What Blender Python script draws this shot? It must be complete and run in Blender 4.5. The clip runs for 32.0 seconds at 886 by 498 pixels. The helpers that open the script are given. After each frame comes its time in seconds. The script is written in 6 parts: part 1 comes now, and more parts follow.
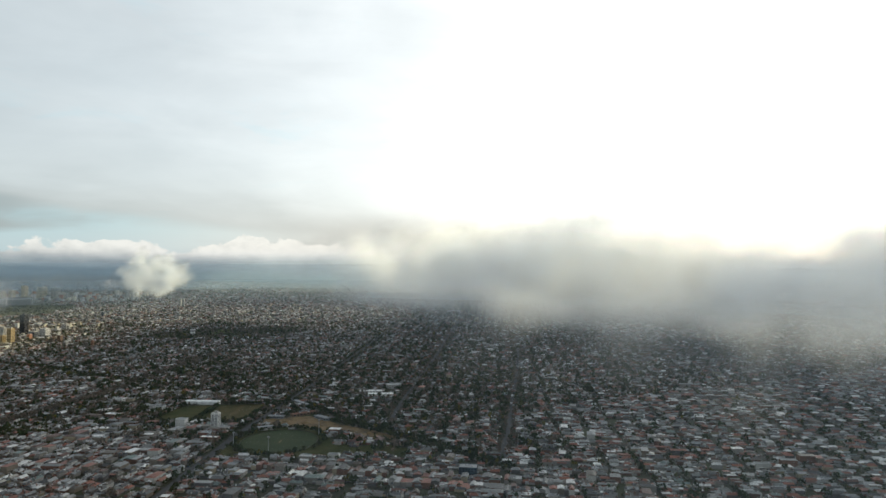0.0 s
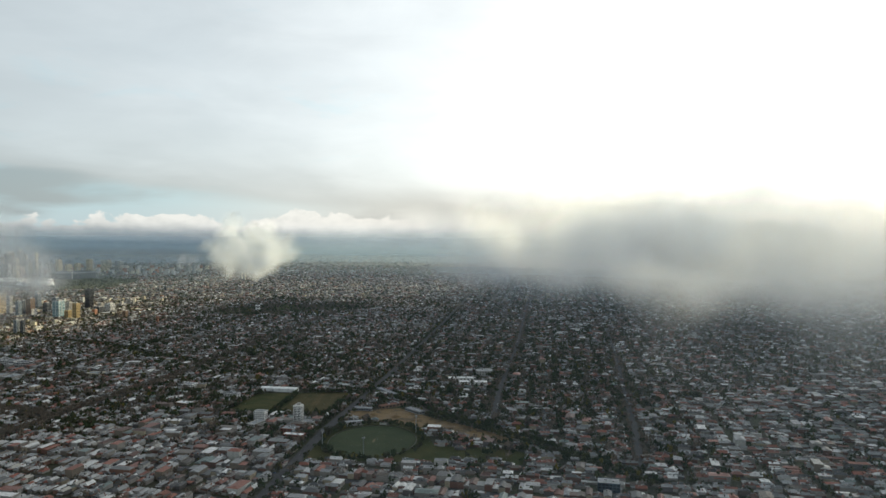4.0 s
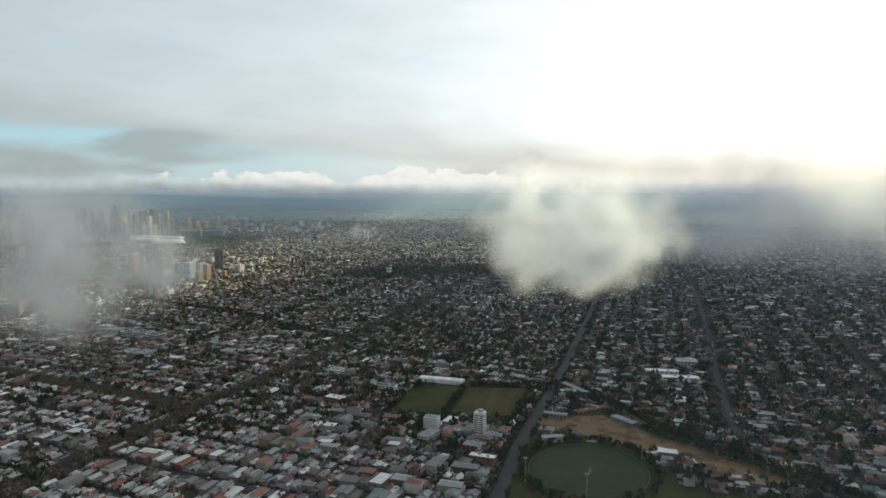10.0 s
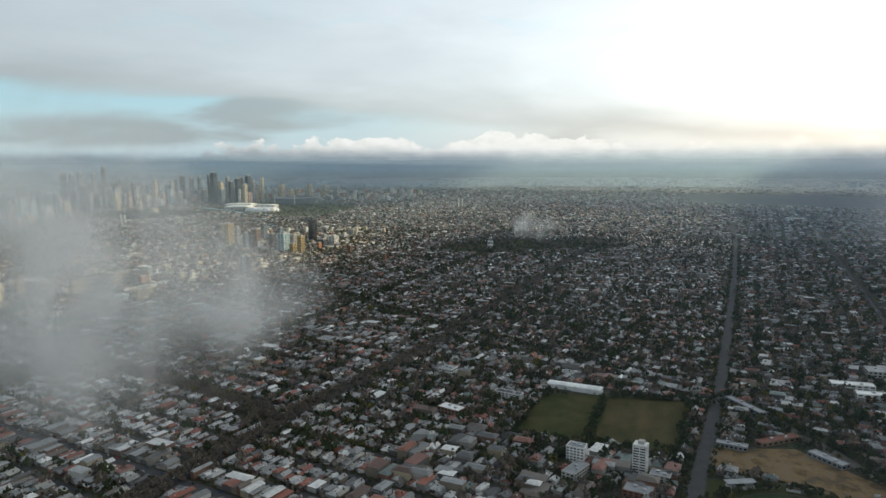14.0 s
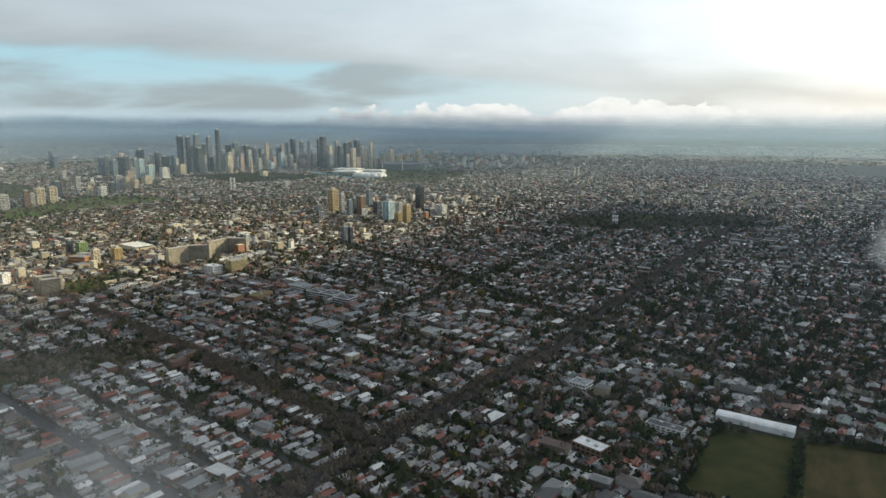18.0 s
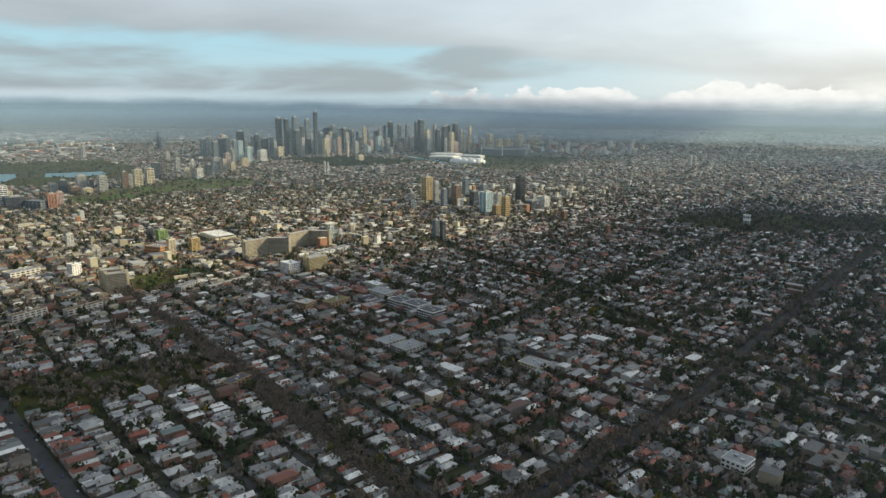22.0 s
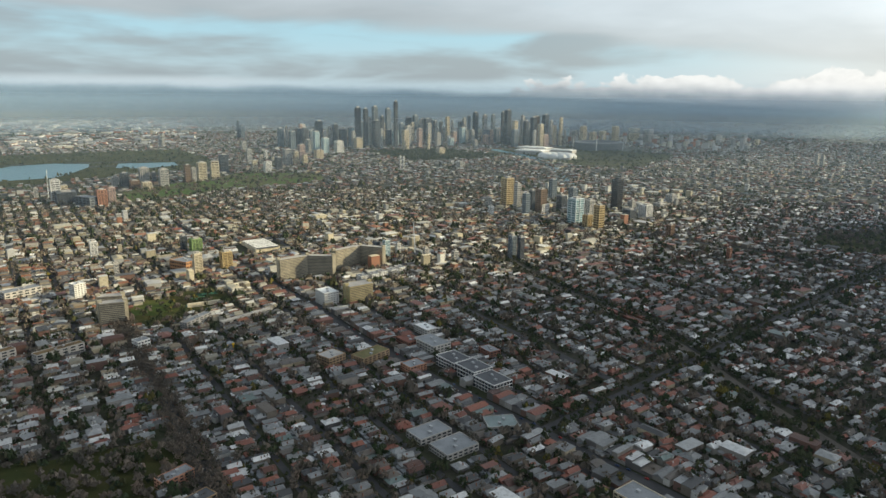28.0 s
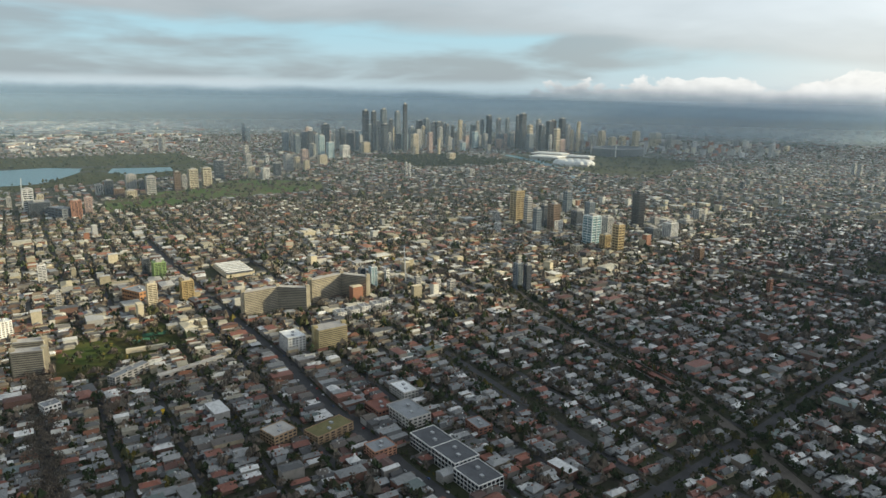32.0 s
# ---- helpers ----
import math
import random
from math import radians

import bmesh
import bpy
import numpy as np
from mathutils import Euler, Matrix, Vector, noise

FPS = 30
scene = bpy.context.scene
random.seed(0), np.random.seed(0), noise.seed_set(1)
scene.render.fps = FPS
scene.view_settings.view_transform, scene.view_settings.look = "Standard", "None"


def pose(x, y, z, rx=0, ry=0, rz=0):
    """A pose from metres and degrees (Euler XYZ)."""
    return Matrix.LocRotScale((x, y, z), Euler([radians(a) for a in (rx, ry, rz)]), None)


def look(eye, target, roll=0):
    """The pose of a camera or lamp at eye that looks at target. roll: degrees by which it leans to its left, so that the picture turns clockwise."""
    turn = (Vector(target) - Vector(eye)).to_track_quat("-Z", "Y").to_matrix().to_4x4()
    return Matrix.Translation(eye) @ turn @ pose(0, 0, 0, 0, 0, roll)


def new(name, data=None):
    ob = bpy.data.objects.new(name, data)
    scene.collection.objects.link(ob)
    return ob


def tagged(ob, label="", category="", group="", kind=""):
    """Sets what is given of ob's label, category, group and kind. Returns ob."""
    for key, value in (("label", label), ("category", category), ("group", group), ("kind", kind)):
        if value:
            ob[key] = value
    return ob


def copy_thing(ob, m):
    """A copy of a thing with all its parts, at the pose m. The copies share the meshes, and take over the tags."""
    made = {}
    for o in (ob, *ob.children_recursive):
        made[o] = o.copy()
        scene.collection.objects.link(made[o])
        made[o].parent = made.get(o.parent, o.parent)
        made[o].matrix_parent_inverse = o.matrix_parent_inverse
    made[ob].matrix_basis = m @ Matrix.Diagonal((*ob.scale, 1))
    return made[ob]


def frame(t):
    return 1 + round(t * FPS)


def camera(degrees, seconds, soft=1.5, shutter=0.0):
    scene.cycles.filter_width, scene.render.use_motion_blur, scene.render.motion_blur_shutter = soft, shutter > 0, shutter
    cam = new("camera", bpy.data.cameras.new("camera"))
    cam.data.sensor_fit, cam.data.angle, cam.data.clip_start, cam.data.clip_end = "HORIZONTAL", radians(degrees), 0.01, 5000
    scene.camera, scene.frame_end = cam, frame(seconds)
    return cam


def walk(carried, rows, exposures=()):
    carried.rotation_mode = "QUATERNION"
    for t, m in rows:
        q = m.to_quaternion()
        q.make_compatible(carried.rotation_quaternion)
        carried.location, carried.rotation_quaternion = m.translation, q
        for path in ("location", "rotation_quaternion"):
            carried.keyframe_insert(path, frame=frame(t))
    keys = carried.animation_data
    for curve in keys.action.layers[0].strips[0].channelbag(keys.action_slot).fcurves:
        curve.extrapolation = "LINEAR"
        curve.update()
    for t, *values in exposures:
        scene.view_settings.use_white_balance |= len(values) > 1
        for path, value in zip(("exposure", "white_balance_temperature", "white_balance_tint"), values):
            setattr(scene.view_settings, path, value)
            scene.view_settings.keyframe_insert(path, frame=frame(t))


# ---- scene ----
SECONDS = 32.0
cam = camera(66.0, SECONDS, soft=1.5)
# seconds, eye x, y, z, then the turn to the left of +y, the pitch and the roll in degrees
PATH = (
    (0, 0.00, 0.00, 237.92, 0.00, 1.02, 0.39),
    (1, -19.23, 33.84, 236.04, 0.99, 0.43, 0.38),
    (2, -39.13, 67.40, 235.57, 2.00, -0.14, 0.38),
    (3, -58.69, 101.17, 235.77, 3.05, -0.70, 0.37),
    (6, -121.54, 200.20, 235.24, 6.50, -2.36, 0.21),
    (7, -142.51, 233.09, 235.64, 7.97, -2.99, 0.14),
    (8, -164.28, 265.39, 235.77, 9.57, -3.66, 0.06),
    (9, -185.93, 296.68, 236.51, 11.27, -4.34, -0.02),
    (10, -206.43, 326.62, 237.45, 13.04, -5.02, -0.11),
    (11, -226.12, 355.97, 238.92, 14.82, -5.71, -0.20),
    (12, -245.76, 385.38, 240.20, 16.59, -6.40, -0.28),
    (13, -265.52, 416.14, 240.73, 18.41, -7.12, -0.34),
    (14, -285.82, 448.23, 240.26, 20.33, -7.84, -0.36),
    (17, -343.44, 549.80, 233.56, 27.04, -10.00, -0.09),
    (18, -362.81, 580.62, 231.75, 29.31, -10.57, -0.01),
    (19, -381.70, 611.04, 230.82, 31.51, -11.04, 0.06),
    (20, -400.73, 640.59, 230.61, 33.62, -11.38, 0.14),
    (21, -420.56, 669.93, 230.21, 35.64, -11.66, 0.23),
    (22, -441.46, 699.21, 229.81, 37.53, -11.92, 0.33),
    (23, -463.10, 728.29, 229.34, 39.33, -12.17, 0.44),
    (24, -484.88, 757.17, 229.34, 41.00, -12.41, 0.54),
    (25, -505.11, 785.71, 229.48, 42.48, -12.62, 0.61),
    (28, -556.84, 872.41, 234.03, 45.06, -12.93, 0.52),
    (29, -575.53, 900.28, 236.04, 45.51, -12.94, 0.55),
    (30, -593.55, 928.15, 236.71, 45.89, -12.92, 0.60),
    (31, -611.44, 956.49, 237.78, 46.23, -12.89, 0.67),
    (32, -630.13, 984.10, 239.39, 46.54, -12.85, 0.75),
)
walk(cam, [(t, pose(x, y, z) @ pose(0, 0, 0, 90 + pitch, 0, yaw) @ pose(0, 0, 0, 0, 0, roll)) for t, x, y, z, yaw, pitch, roll in PATH],
     exposures=((0, 0.42, 6300, 8), (9, 0.42, 6250, 8), (14, 0.46, 6150, 8), (19, 0.50, 6120, 9), (25, 0.52, 6130, 9), (32, 0.50, 6130, 9)))

# ---------------------------------------------------------------- light
SUN_AZ, SUN_EL = radians(33), radians(17)
SUN_DIR = Vector((math.sin(SUN_AZ) * math.cos(SUN_EL), math.cos(SUN_AZ) * math.cos(SUN_EL), math.sin(SUN_EL)))
sun = new("sun", bpy.data.lights.new("sun", "SUN"))
sun.data.energy, sun.data.angle, sun.data.color = 5.0, radians(0.6), (1.0, 0.83, 0.50)
sun.matrix_world = look((0, 0, 0), -SUN_DIR)


class Nodes:
    """A small wrapper to write node trees as expressions."""

    def __init__(self, tree):
        self.tree = tree
        tree.nodes.clear()

    def put(self, socket, value):
        if isinstance(value, bpy.types.NodeSocket):
            self.tree.links.new(value, socket)
        elif value is not None:
            socket.default_value = value

    def node(self, kind, inputs=(), **props):
        n = self.tree.nodes.new(kind)
        for key, value in props.items():
            setattr(n, key, value)
        for key, value in dict(inputs).items():
            self.put(n.inputs[key], value)
        return n

    def math(self, op, a, b=None, c=None, clamp=False):
        n = self.node("ShaderNodeMath", operation=op, use_clamp=clamp)
        for i, v in enumerate((a, b, c)):
            self.put(n.inputs[i], v)
        return n.outputs[0]

    def vmath(self, op, a, b=None):
        n = self.node("ShaderNodeVectorMath", operation=op)
        self.put(n.inputs[0], a)
        self.put(n.inputs[1], b)
        return n.outputs["Value"] if op in ("DOT_PRODUCT", "LENGTH", "DISTANCE") else n.outputs[0]

    def noise(self, vector, scale, detail=5.0, rough=0.55, distort=0.0):
        return self.node("ShaderNodeTexNoise", {"Vector": vector, "Scale": scale, "Detail": detail, "Roughness": rough, "Distortion": distort}).outputs[0]

    def ramp(self, fac, stops, mode="LINEAR"):
        n = self.node("ShaderNodeValToRGB", {"Fac": fac})
        n.color_ramp.interpolation = mode
        el = n.color_ramp.elements
        while len(el) < len(stops):
            el.new(0.5)
        for e, (p, c) in zip(el, stops):
            e.position = p
            e.color = (*c, 1) if isinstance(c, tuple) else (c, c, c, 1)
        return n.outputs[0]

    def span(self, v, a, b, lo=0.0, hi=1.0, smooth=True):
        n = self.node("ShaderNodeMapRange", interpolation_type="SMOOTHSTEP" if smooth else "LINEAR")
        for i, q in enumerate((v, a, b, lo, hi)):
            self.put(n.inputs[i], q)
        return n.outputs[0]

    def mix(self, fac, a, b, blend="MIX"):
        n = self.node("ShaderNodeMix", data_type="RGBA", blend_type=blend)
        for i, q in ((0, fac), (6, a), (7, b)):
            self.put(n.inputs[i], q if not isinstance(q, tuple) or len(q) == 4 else (*q, 1))
        return n.outputs[2]


# the sky: pale blue low down, grey smudges, a closed soft deck above that whitens towards the sun, heaped clouds over the far hills
world = bpy.data.worlds.new("world")
scene.world = world
world.use_nodes = True
N = Nodes(world.node_tree)
way = N.node("ShaderNodeTexCoord").outputs["Generated"]
xyz = N.node("ShaderNodeSeparateXYZ", {0: way}).outputs
sky = N.node("ShaderNodeTexSky", sky_type="NISHITA", sun_disc=False, sun_elevation=SUN_EL, sun_rotation=SUN_AZ, altitude=200.0, dust_density=2.0)
az = N.math("DEGREES", N.math("ARCTAN2", xyz[0], xyz[1]))
el = N.math("DEGREES", N.math("ARCSINE", xyz[2]))
toward = N.math("MAXIMUM", N.vmath("DOT_PRODUCT", way, tuple(SUN_DIR)), 0.0)


def drawn(across, upward, shift=0.0):
    """Sky coordinates stretched to cells of so many degrees."""
    return N.node("ShaderNodeCombineXYZ", {0: N.math("DIVIDE", az, across), 1: N.math("DIVIDE", el, upward), 2: shift}).outputs[0]


def by_az(stops, scale):
    """A value that goes through the given (degrees, value) stops, between -120 and 180 degrees."""
    return N.math("MULTIPLY", N.ramp(N.span(az, -120.0, 180.0, smooth=False), [((d + 120) / 300, v / scale) for d, v in stops]), scale)


edge = N.math("SUBTRACT", by_az([(-90, 8.0), (-73, 7.4), (-58, 7.0), (-45, 6.8), (-36, 6.2), (-27, 5.3), (-19, 4.6), (-9, 3.8), (4, 2.6), (60, 2.0)], 10.0), 2.0)
billow = N.noise(drawn(14.0, 3.4), 1.0, 4.0, 0.5, 0.4)
rise = N.math("SUBTRACT", N.math("ADD", el, N.math("MULTIPLY", N.math("SUBTRACT", billow, 0.5), 3.0)), edge)
deck = N.span(rise, -0.45, 1.0)
wide = N.noise(drawn(17.0, 7.0, 3.0), 1.0, 5.0, 0.55, 0.6)
away = N.math("SUBTRACT", N.math("DEGREES", N.math("ARCCOSINE", toward)), N.math("MULTIPLY", N.math("SUBTRACT", wide, 0.5), 26.0))
light = N.math("MULTIPLY", N.ramp(N.math("DIVIDE", away, 120.0), [(0.0, 0.90), (0.12, 0.70), (0.20, 0.645), (0.28, 0.59), (0.36, 0.525), (0.46, 0.435), (0.60, 0.365), (0.75, 0.325)]), 2.0)
light = N.math("MULTIPLY", light, N.math("ADD", 0.86, N.math("MULTIPLY", billow, 0.28)))
light = N.math("MULTIPLY", light, N.span(el, 19.0, 40.0, 1.0, 0.66))
light = N.math("MULTIPLY", light, N.span(rise, 0.0, 3.6, N.span(az, -30.0, 6.0, 0.80, 0.58), 1.0))
light = N.math("ADD", light, N.math("MULTIPLY", N.math("POWER", toward, 24.0), 2.5))
tint = N.mix(N.span(away, 70.0, 30.0), (0.925, 0.99, 1.0), (0.985, 1.0, 0.975))
tone = N.vmath("MULTIPLY", tint, N.node("ShaderNodeCombineXYZ", {0: light, 1: light, 2: light}).outputs[0])
gaps = N.math("MULTIPLY", N.span(N.noise(drawn(9.0, 3.0, 8.0), 1.0, 5.0, 0.55, 0.5), 0.56, 0.70), 0.42)
tone = N.mix(gaps, tone, N.vmath("MULTIPLY", tone, (0.86, 1.0, 1.04)))
blue = N.mix(N.span(el, 0.0, 5.0), (0.64, 0.77, 0.80), (0.50, 0.76, 0.84))
blue = N.mix(N.span(az, -34.0, -4.0), blue, (0.95, 0.97, 0.93))
# soft grey smudges under the deck
smudge = N.noise(drawn(15.0, 3.0, 5.0), 1.0, 4.0, 0.5, 0.2)
smudge = N.math("MULTIPLY", N.span(smudge, 0.38, 0.60), N.span(el, 0.35, 1.3))
grey = N.mix(N.span(az, -40.0, -5.0), (0.40, 0.455, 0.475), (0.66, 0.68, 0.67))
over = N.mix(N.math("MULTIPLY", smudge, 0.92), blue, grey)
strip = N.math("MULTIPLY", N.math("MULTIPLY", N.span(el, 0.05, 0.4), N.span(el, 1.3, 0.7)), N.span(az, -53.0, -64.0))
over = N.mix(N.math("MULTIPLY", strip, N.span(billow, 0.3, 0.6, 0.05, 0.35)), over, (0.93, 0.97, 0.97))
over = N.mix(deck, over, tone)
# blue-grey rain haze along the horizon, then the heaped clouds that rise out of it
low = N.span(az, -60.0, -12.0, 0.25, -0.6)
ragged = N.math("MULTIPLY", N.math("SUBTRACT", N.noise(drawn(5.0, 1.2, 2.0), 1.0, 4.0, 0.55), 0.5), 0.9)
murk = N.span(N.math("SUBTRACT", N.math("ADD", el, ragged), low), 0.35, -0.45)
over = N.mix(N.math("MULTIPLY", murk, 0.95), over, N.mix(N.span(az, -60.0, -20.0), (0.235, 0.335, 0.385), (0.165, 0.225, 0.255)))
puff = N.noise(drawn(3.4, 2.2, 1.0), 1.0, 6.0, 0.55, 0.25)
crest = N.math("ADD", N.math("MULTIPLY", N.math("SUBTRACT", puff, 0.5), 5.0), by_az([(-90, 0.0), (-48, 0.4), (-36, 2.6), (-24, 2.9), (-16, 3.5), (-10, 3.1), (4, 2.4), (60, 2.0)], 4.0))
crest = N.math("SUBTRACT", crest, 1.9)
foot = N.math("ADD", N.span(az, -38.0, -12.0, -0.25, -1.25, smooth=False), N.math("MULTIPLY", ragged, 0.9))
heaped = N.math("MULTIPLY", N.span(N.math("SUBTRACT", el, crest), 0.14, -0.14), N.span(N.math("SUBTRACT", el, foot), -0.2, 0.45))
heaped = N.math("MULTIPLY", heaped, N.span(az, -50.0, -36.0))
bright = N.math("ADD", N.span(N.math("SUBTRACT", el, foot), 0.0, 1.9, 0.0, 0.55), N.math("MULTIPLY", N.noise(drawn(1.5, 0.9, 6.0), 1.0, 5.0, 0.6), 0.55))
heap = N.ramp(bright, [(0.30, (0.44, 0.49, 0.51)), (0.54, (0.70, 0.72, 0.71)), (0.86, (1.06, 1.05, 1.0))])
over = N.mix(heaped, over, heap)
# the last of the land under the haze
plain = N.ramp(N.noise(drawn(1.6, 0.10, 4.0), 1.0, 5.0, 0.7), [(0.40, (0.13, 0.185, 0.215)), (0.62, (0.27, 0.325, 0.34))])
plain = N.mix(N.span(az, -45.0, -22.0), plain, (0.105, 0.15, 0.175))
over = N.mix(N.span(el, N.span(az, -40.0, -12.0, -0.75, -1.35), N.span(az, -40.0, -12.0, -1.15, -1.9)), over, plain)
clouds = N.node("ShaderNodeBackground", {"Color": over, "Strength": 0.58})
bare = N.node("ShaderNodeBackground", {"Color": sky.outputs[0], "Strength": N.span(xyz[2], -0.01, 0.02, 0.0, 0.016)})
total = N.node("ShaderNodeAddShader", {0: clouds.outputs[0], 1: bare.outputs[0]})
N.node("ShaderNodeOutputWorld", {"Surface": total.outputs[0]})


# ---------------------------------------------------------------- materials
def material(name, color, rough=0.8, metal=0.0, bump=0.0, bump_scale=0.5, spec=0.3, alpha=None):
    """color: a function of Nodes that gives a colour socket, or a plain colour that gets grain and stains."""
    m = bpy.data.materials.new(name)
    m.use_nodes = True
    n = Nodes(m.node_tree)
    place = n.node("ShaderNodeNewGeometry").outputs["Position"]
    if callable(color):
        c = color(n, place)
    else:
        worn = n.noise(place, 0.11, 4.0, 0.6)
        fine = n.noise(place, 1.3, 3.0, 0.6)
        c = n.mix(n.span(worn, 0.35, 0.7), tuple(color), tuple(q * 0.68 for q in color))
        c = n.mix(n.math("MULTIPLY", fine, 0.35), c, tuple(min(1, q * 1.25) for q in color))
    b = n.node("ShaderNodeBsdfPrincipled", {"Base Color": c, "Roughness": rough, "Metallic": metal, "Specular IOR Level": spec})
    if bump:
        h = n.noise(place, bump_scale, 5.0, 0.65)
        n.put(b.inputs["Normal"], n.node("ShaderNodeBump", {"Height": h, "Strength": bump, "Distance": 1.0}).outputs[0])
    n.node("ShaderNodeOutputMaterial", {"Surface": b.outputs[0]})
    return m


def per_island(stops, dirt=0.35, scale=0.35, single=False):
    def color(n, place):
        r = n.node("ShaderNodeObjectInfo").outputs["Random"] if single else n.node("ShaderNodeNewGeometry").outputs["Random Per Island"]
        c = n.ramp(r, stops, "CONSTANT")
        s = n.noise(place, scale, 5.0, 0.65)
        c = n.mix(n.math("MULTIPLY", n.span(s, 0.4, 0.72), dirt), c, (0.07, 0.065, 0.06))
        shade = n.math("FRACT", n.math("MULTIPLY", r, 37.3))
        return n.mix(n.math("MULTIPLY", shade, 0.34), c, (0.075, 0.076, 0.08))
    return color


ROOFS = [(0.0, (0.225, 0.232, 0.232)), (0.17, (0.10, 0.103, 0.105)), (0.30, (0.365, 0.372, 0.37)), (0.42, (0.24, 0.085, 0.055)), (0.51, (0.11, 0.052, 0.038)),
         (0.57, (0.065, 0.067, 0.070)), (0.655, (0.76, 0.76, 0.745)), (0.75, (0.13, 0.11, 0.092)), (0.83, (0.29, 0.30, 0.305)), (0.90, (0.28, 0.105, 0.068)), (0.97, (0.16, 0.21, 0.2))]
WALLS = [(0.0, (0.30, 0.28, 0.25)), (0.2, (0.40, 0.38, 0.35)), (0.32, (0.20, 0.11, 0.08)), (0.55, (0.22, 0.185, 0.145)), (0.70, (0.58, 0.57, 0.53)), (0.78, (0.14, 0.13, 0.125)), (0.92, (0.42, 0.36, 0.25))]
LEAVES = [(0.0, (0.036, 0.051, 0.023)), (0.2, (0.057, 0.066, 0.033)), (0.40, (0.028, 0.043, 0.021)), (0.55, (0.064, 0.061, 0.038)), (0.70, (0.039, 0.059, 0.026)), (0.86, (0.082, 0.082, 0.033)), (0.96, (0.139, 0.115, 0.025))]
BARE = [(0.0, (0.155, 0.130, 0.110)), (0.35, (0.185, 0.150, 0.122)), (0.7, (0.135, 0.120, 0.104)), (0.9, (0.20, 0.152, 0.118))]

M_ROOF = material("roofing", per_island(ROOFS), 0.55, 0.0, 0.25, 1.5)
M_ROOF_ONE = material("house_roofing", per_island(ROOFS, single=True), 0.55, 0.0, 0.25, 1.5)
M_WALL_ONE = material("house_wall_paint", per_island(WALLS, 0.25, single=True), 0.85, 0.0, 0.1, 2.0)
TINROOFS = [(0.0, (0.36, 0.365, 0.365)), (0.22, (0.25, 0.255, 0.255)), (0.38, (0.52, 0.52, 0.51)), (0.54, (0.12, 0.12, 0.12)), (0.62, (0.27, 0.085, 0.055)), (0.74, (0.76, 0.76, 0.74)), (0.84, (0.18, 0.16, 0.14)), (0.93, (0.44, 0.42, 0.37))]
M_TINROOF = material("sheet_metal_roofing", per_island(TINROOFS, 0.3), 0.5, 0.0, 0.25, 1.5)
# paler roofs and walls: sun brightness added to the western houses' own colours
SUNROOFS = [(0.0, (0.17, 0.165, 0.15)), (0.22, (0.37, 0.345, 0.27)), (0.32, (0.085, 0.085, 0.085)), (0.48, (0.25, 0.105, 0.055)), (0.63, (0.70, 0.68, 0.60)), (0.72, (0.13, 0.085, 0.055)), (0.83, (0.31, 0.25, 0.165)), (0.93, (0.80, 0.79, 0.76))]
M_SUNROOF = material("sun_lifted_roofing", per_island(SUNROOFS, 0.3), 0.6, 0.0, 0.25, 1.5)
M_SUNWALL = material("sun_lifted_wall_paint", per_island([(0.0, (0.52, 0.47, 0.37)), (0.3, (0.68, 0.65, 0.57)), (0.55, (0.36, 0.27, 0.18)), (0.75, (0.60, 0.53, 0.38))], 0.25), 0.85, 0.0, 0.1, 2.0)
M_WALL = material("wall_paint", per_island(WALLS, 0.25), 0.85, 0.0, 0.1, 2.0)


def per_crown(stops):
    """One hue for each crown, with clumps a little lighter and darker."""
    def color(n, place):
        cell = n.node("ShaderNodeTexVoronoi", {"Vector": n.vmath("MULTIPLY", place, (1.0, 1.0, 0.25)), "Scale": 0.15}).outputs["Color"]
        c = n.ramp(n.node("ShaderNodeSeparateColor", {0: cell}).outputs[0], stops, "CONSTANT")
        r = n.node("ShaderNodeNewGeometry").outputs["Random Per Island"]
        c = n.mix(n.math("MULTIPLY", r, 0.5), c, (0.034, 0.038, 0.027))
        return n.mix(n.math("MULTIPLY", n.span(n.noise(place, 0.9, 4.0, 0.65), 0.5, 0.75), 0.4), c, (0.13, 0.12, 0.06))
    return color


M_LEAF = material("leaves", per_crown(LEAVES), 0.9, 0.0, 0.6, 1.2, 0.1)
M_BARE = material("bare_twigs", per_crown(BARE), 0.95, 0.0, 0.6, 1.2, 0.05)
M_BARK = material("bark", (0.085, 0.065, 0.05), 0.95, 0, 0.5, 3.0)


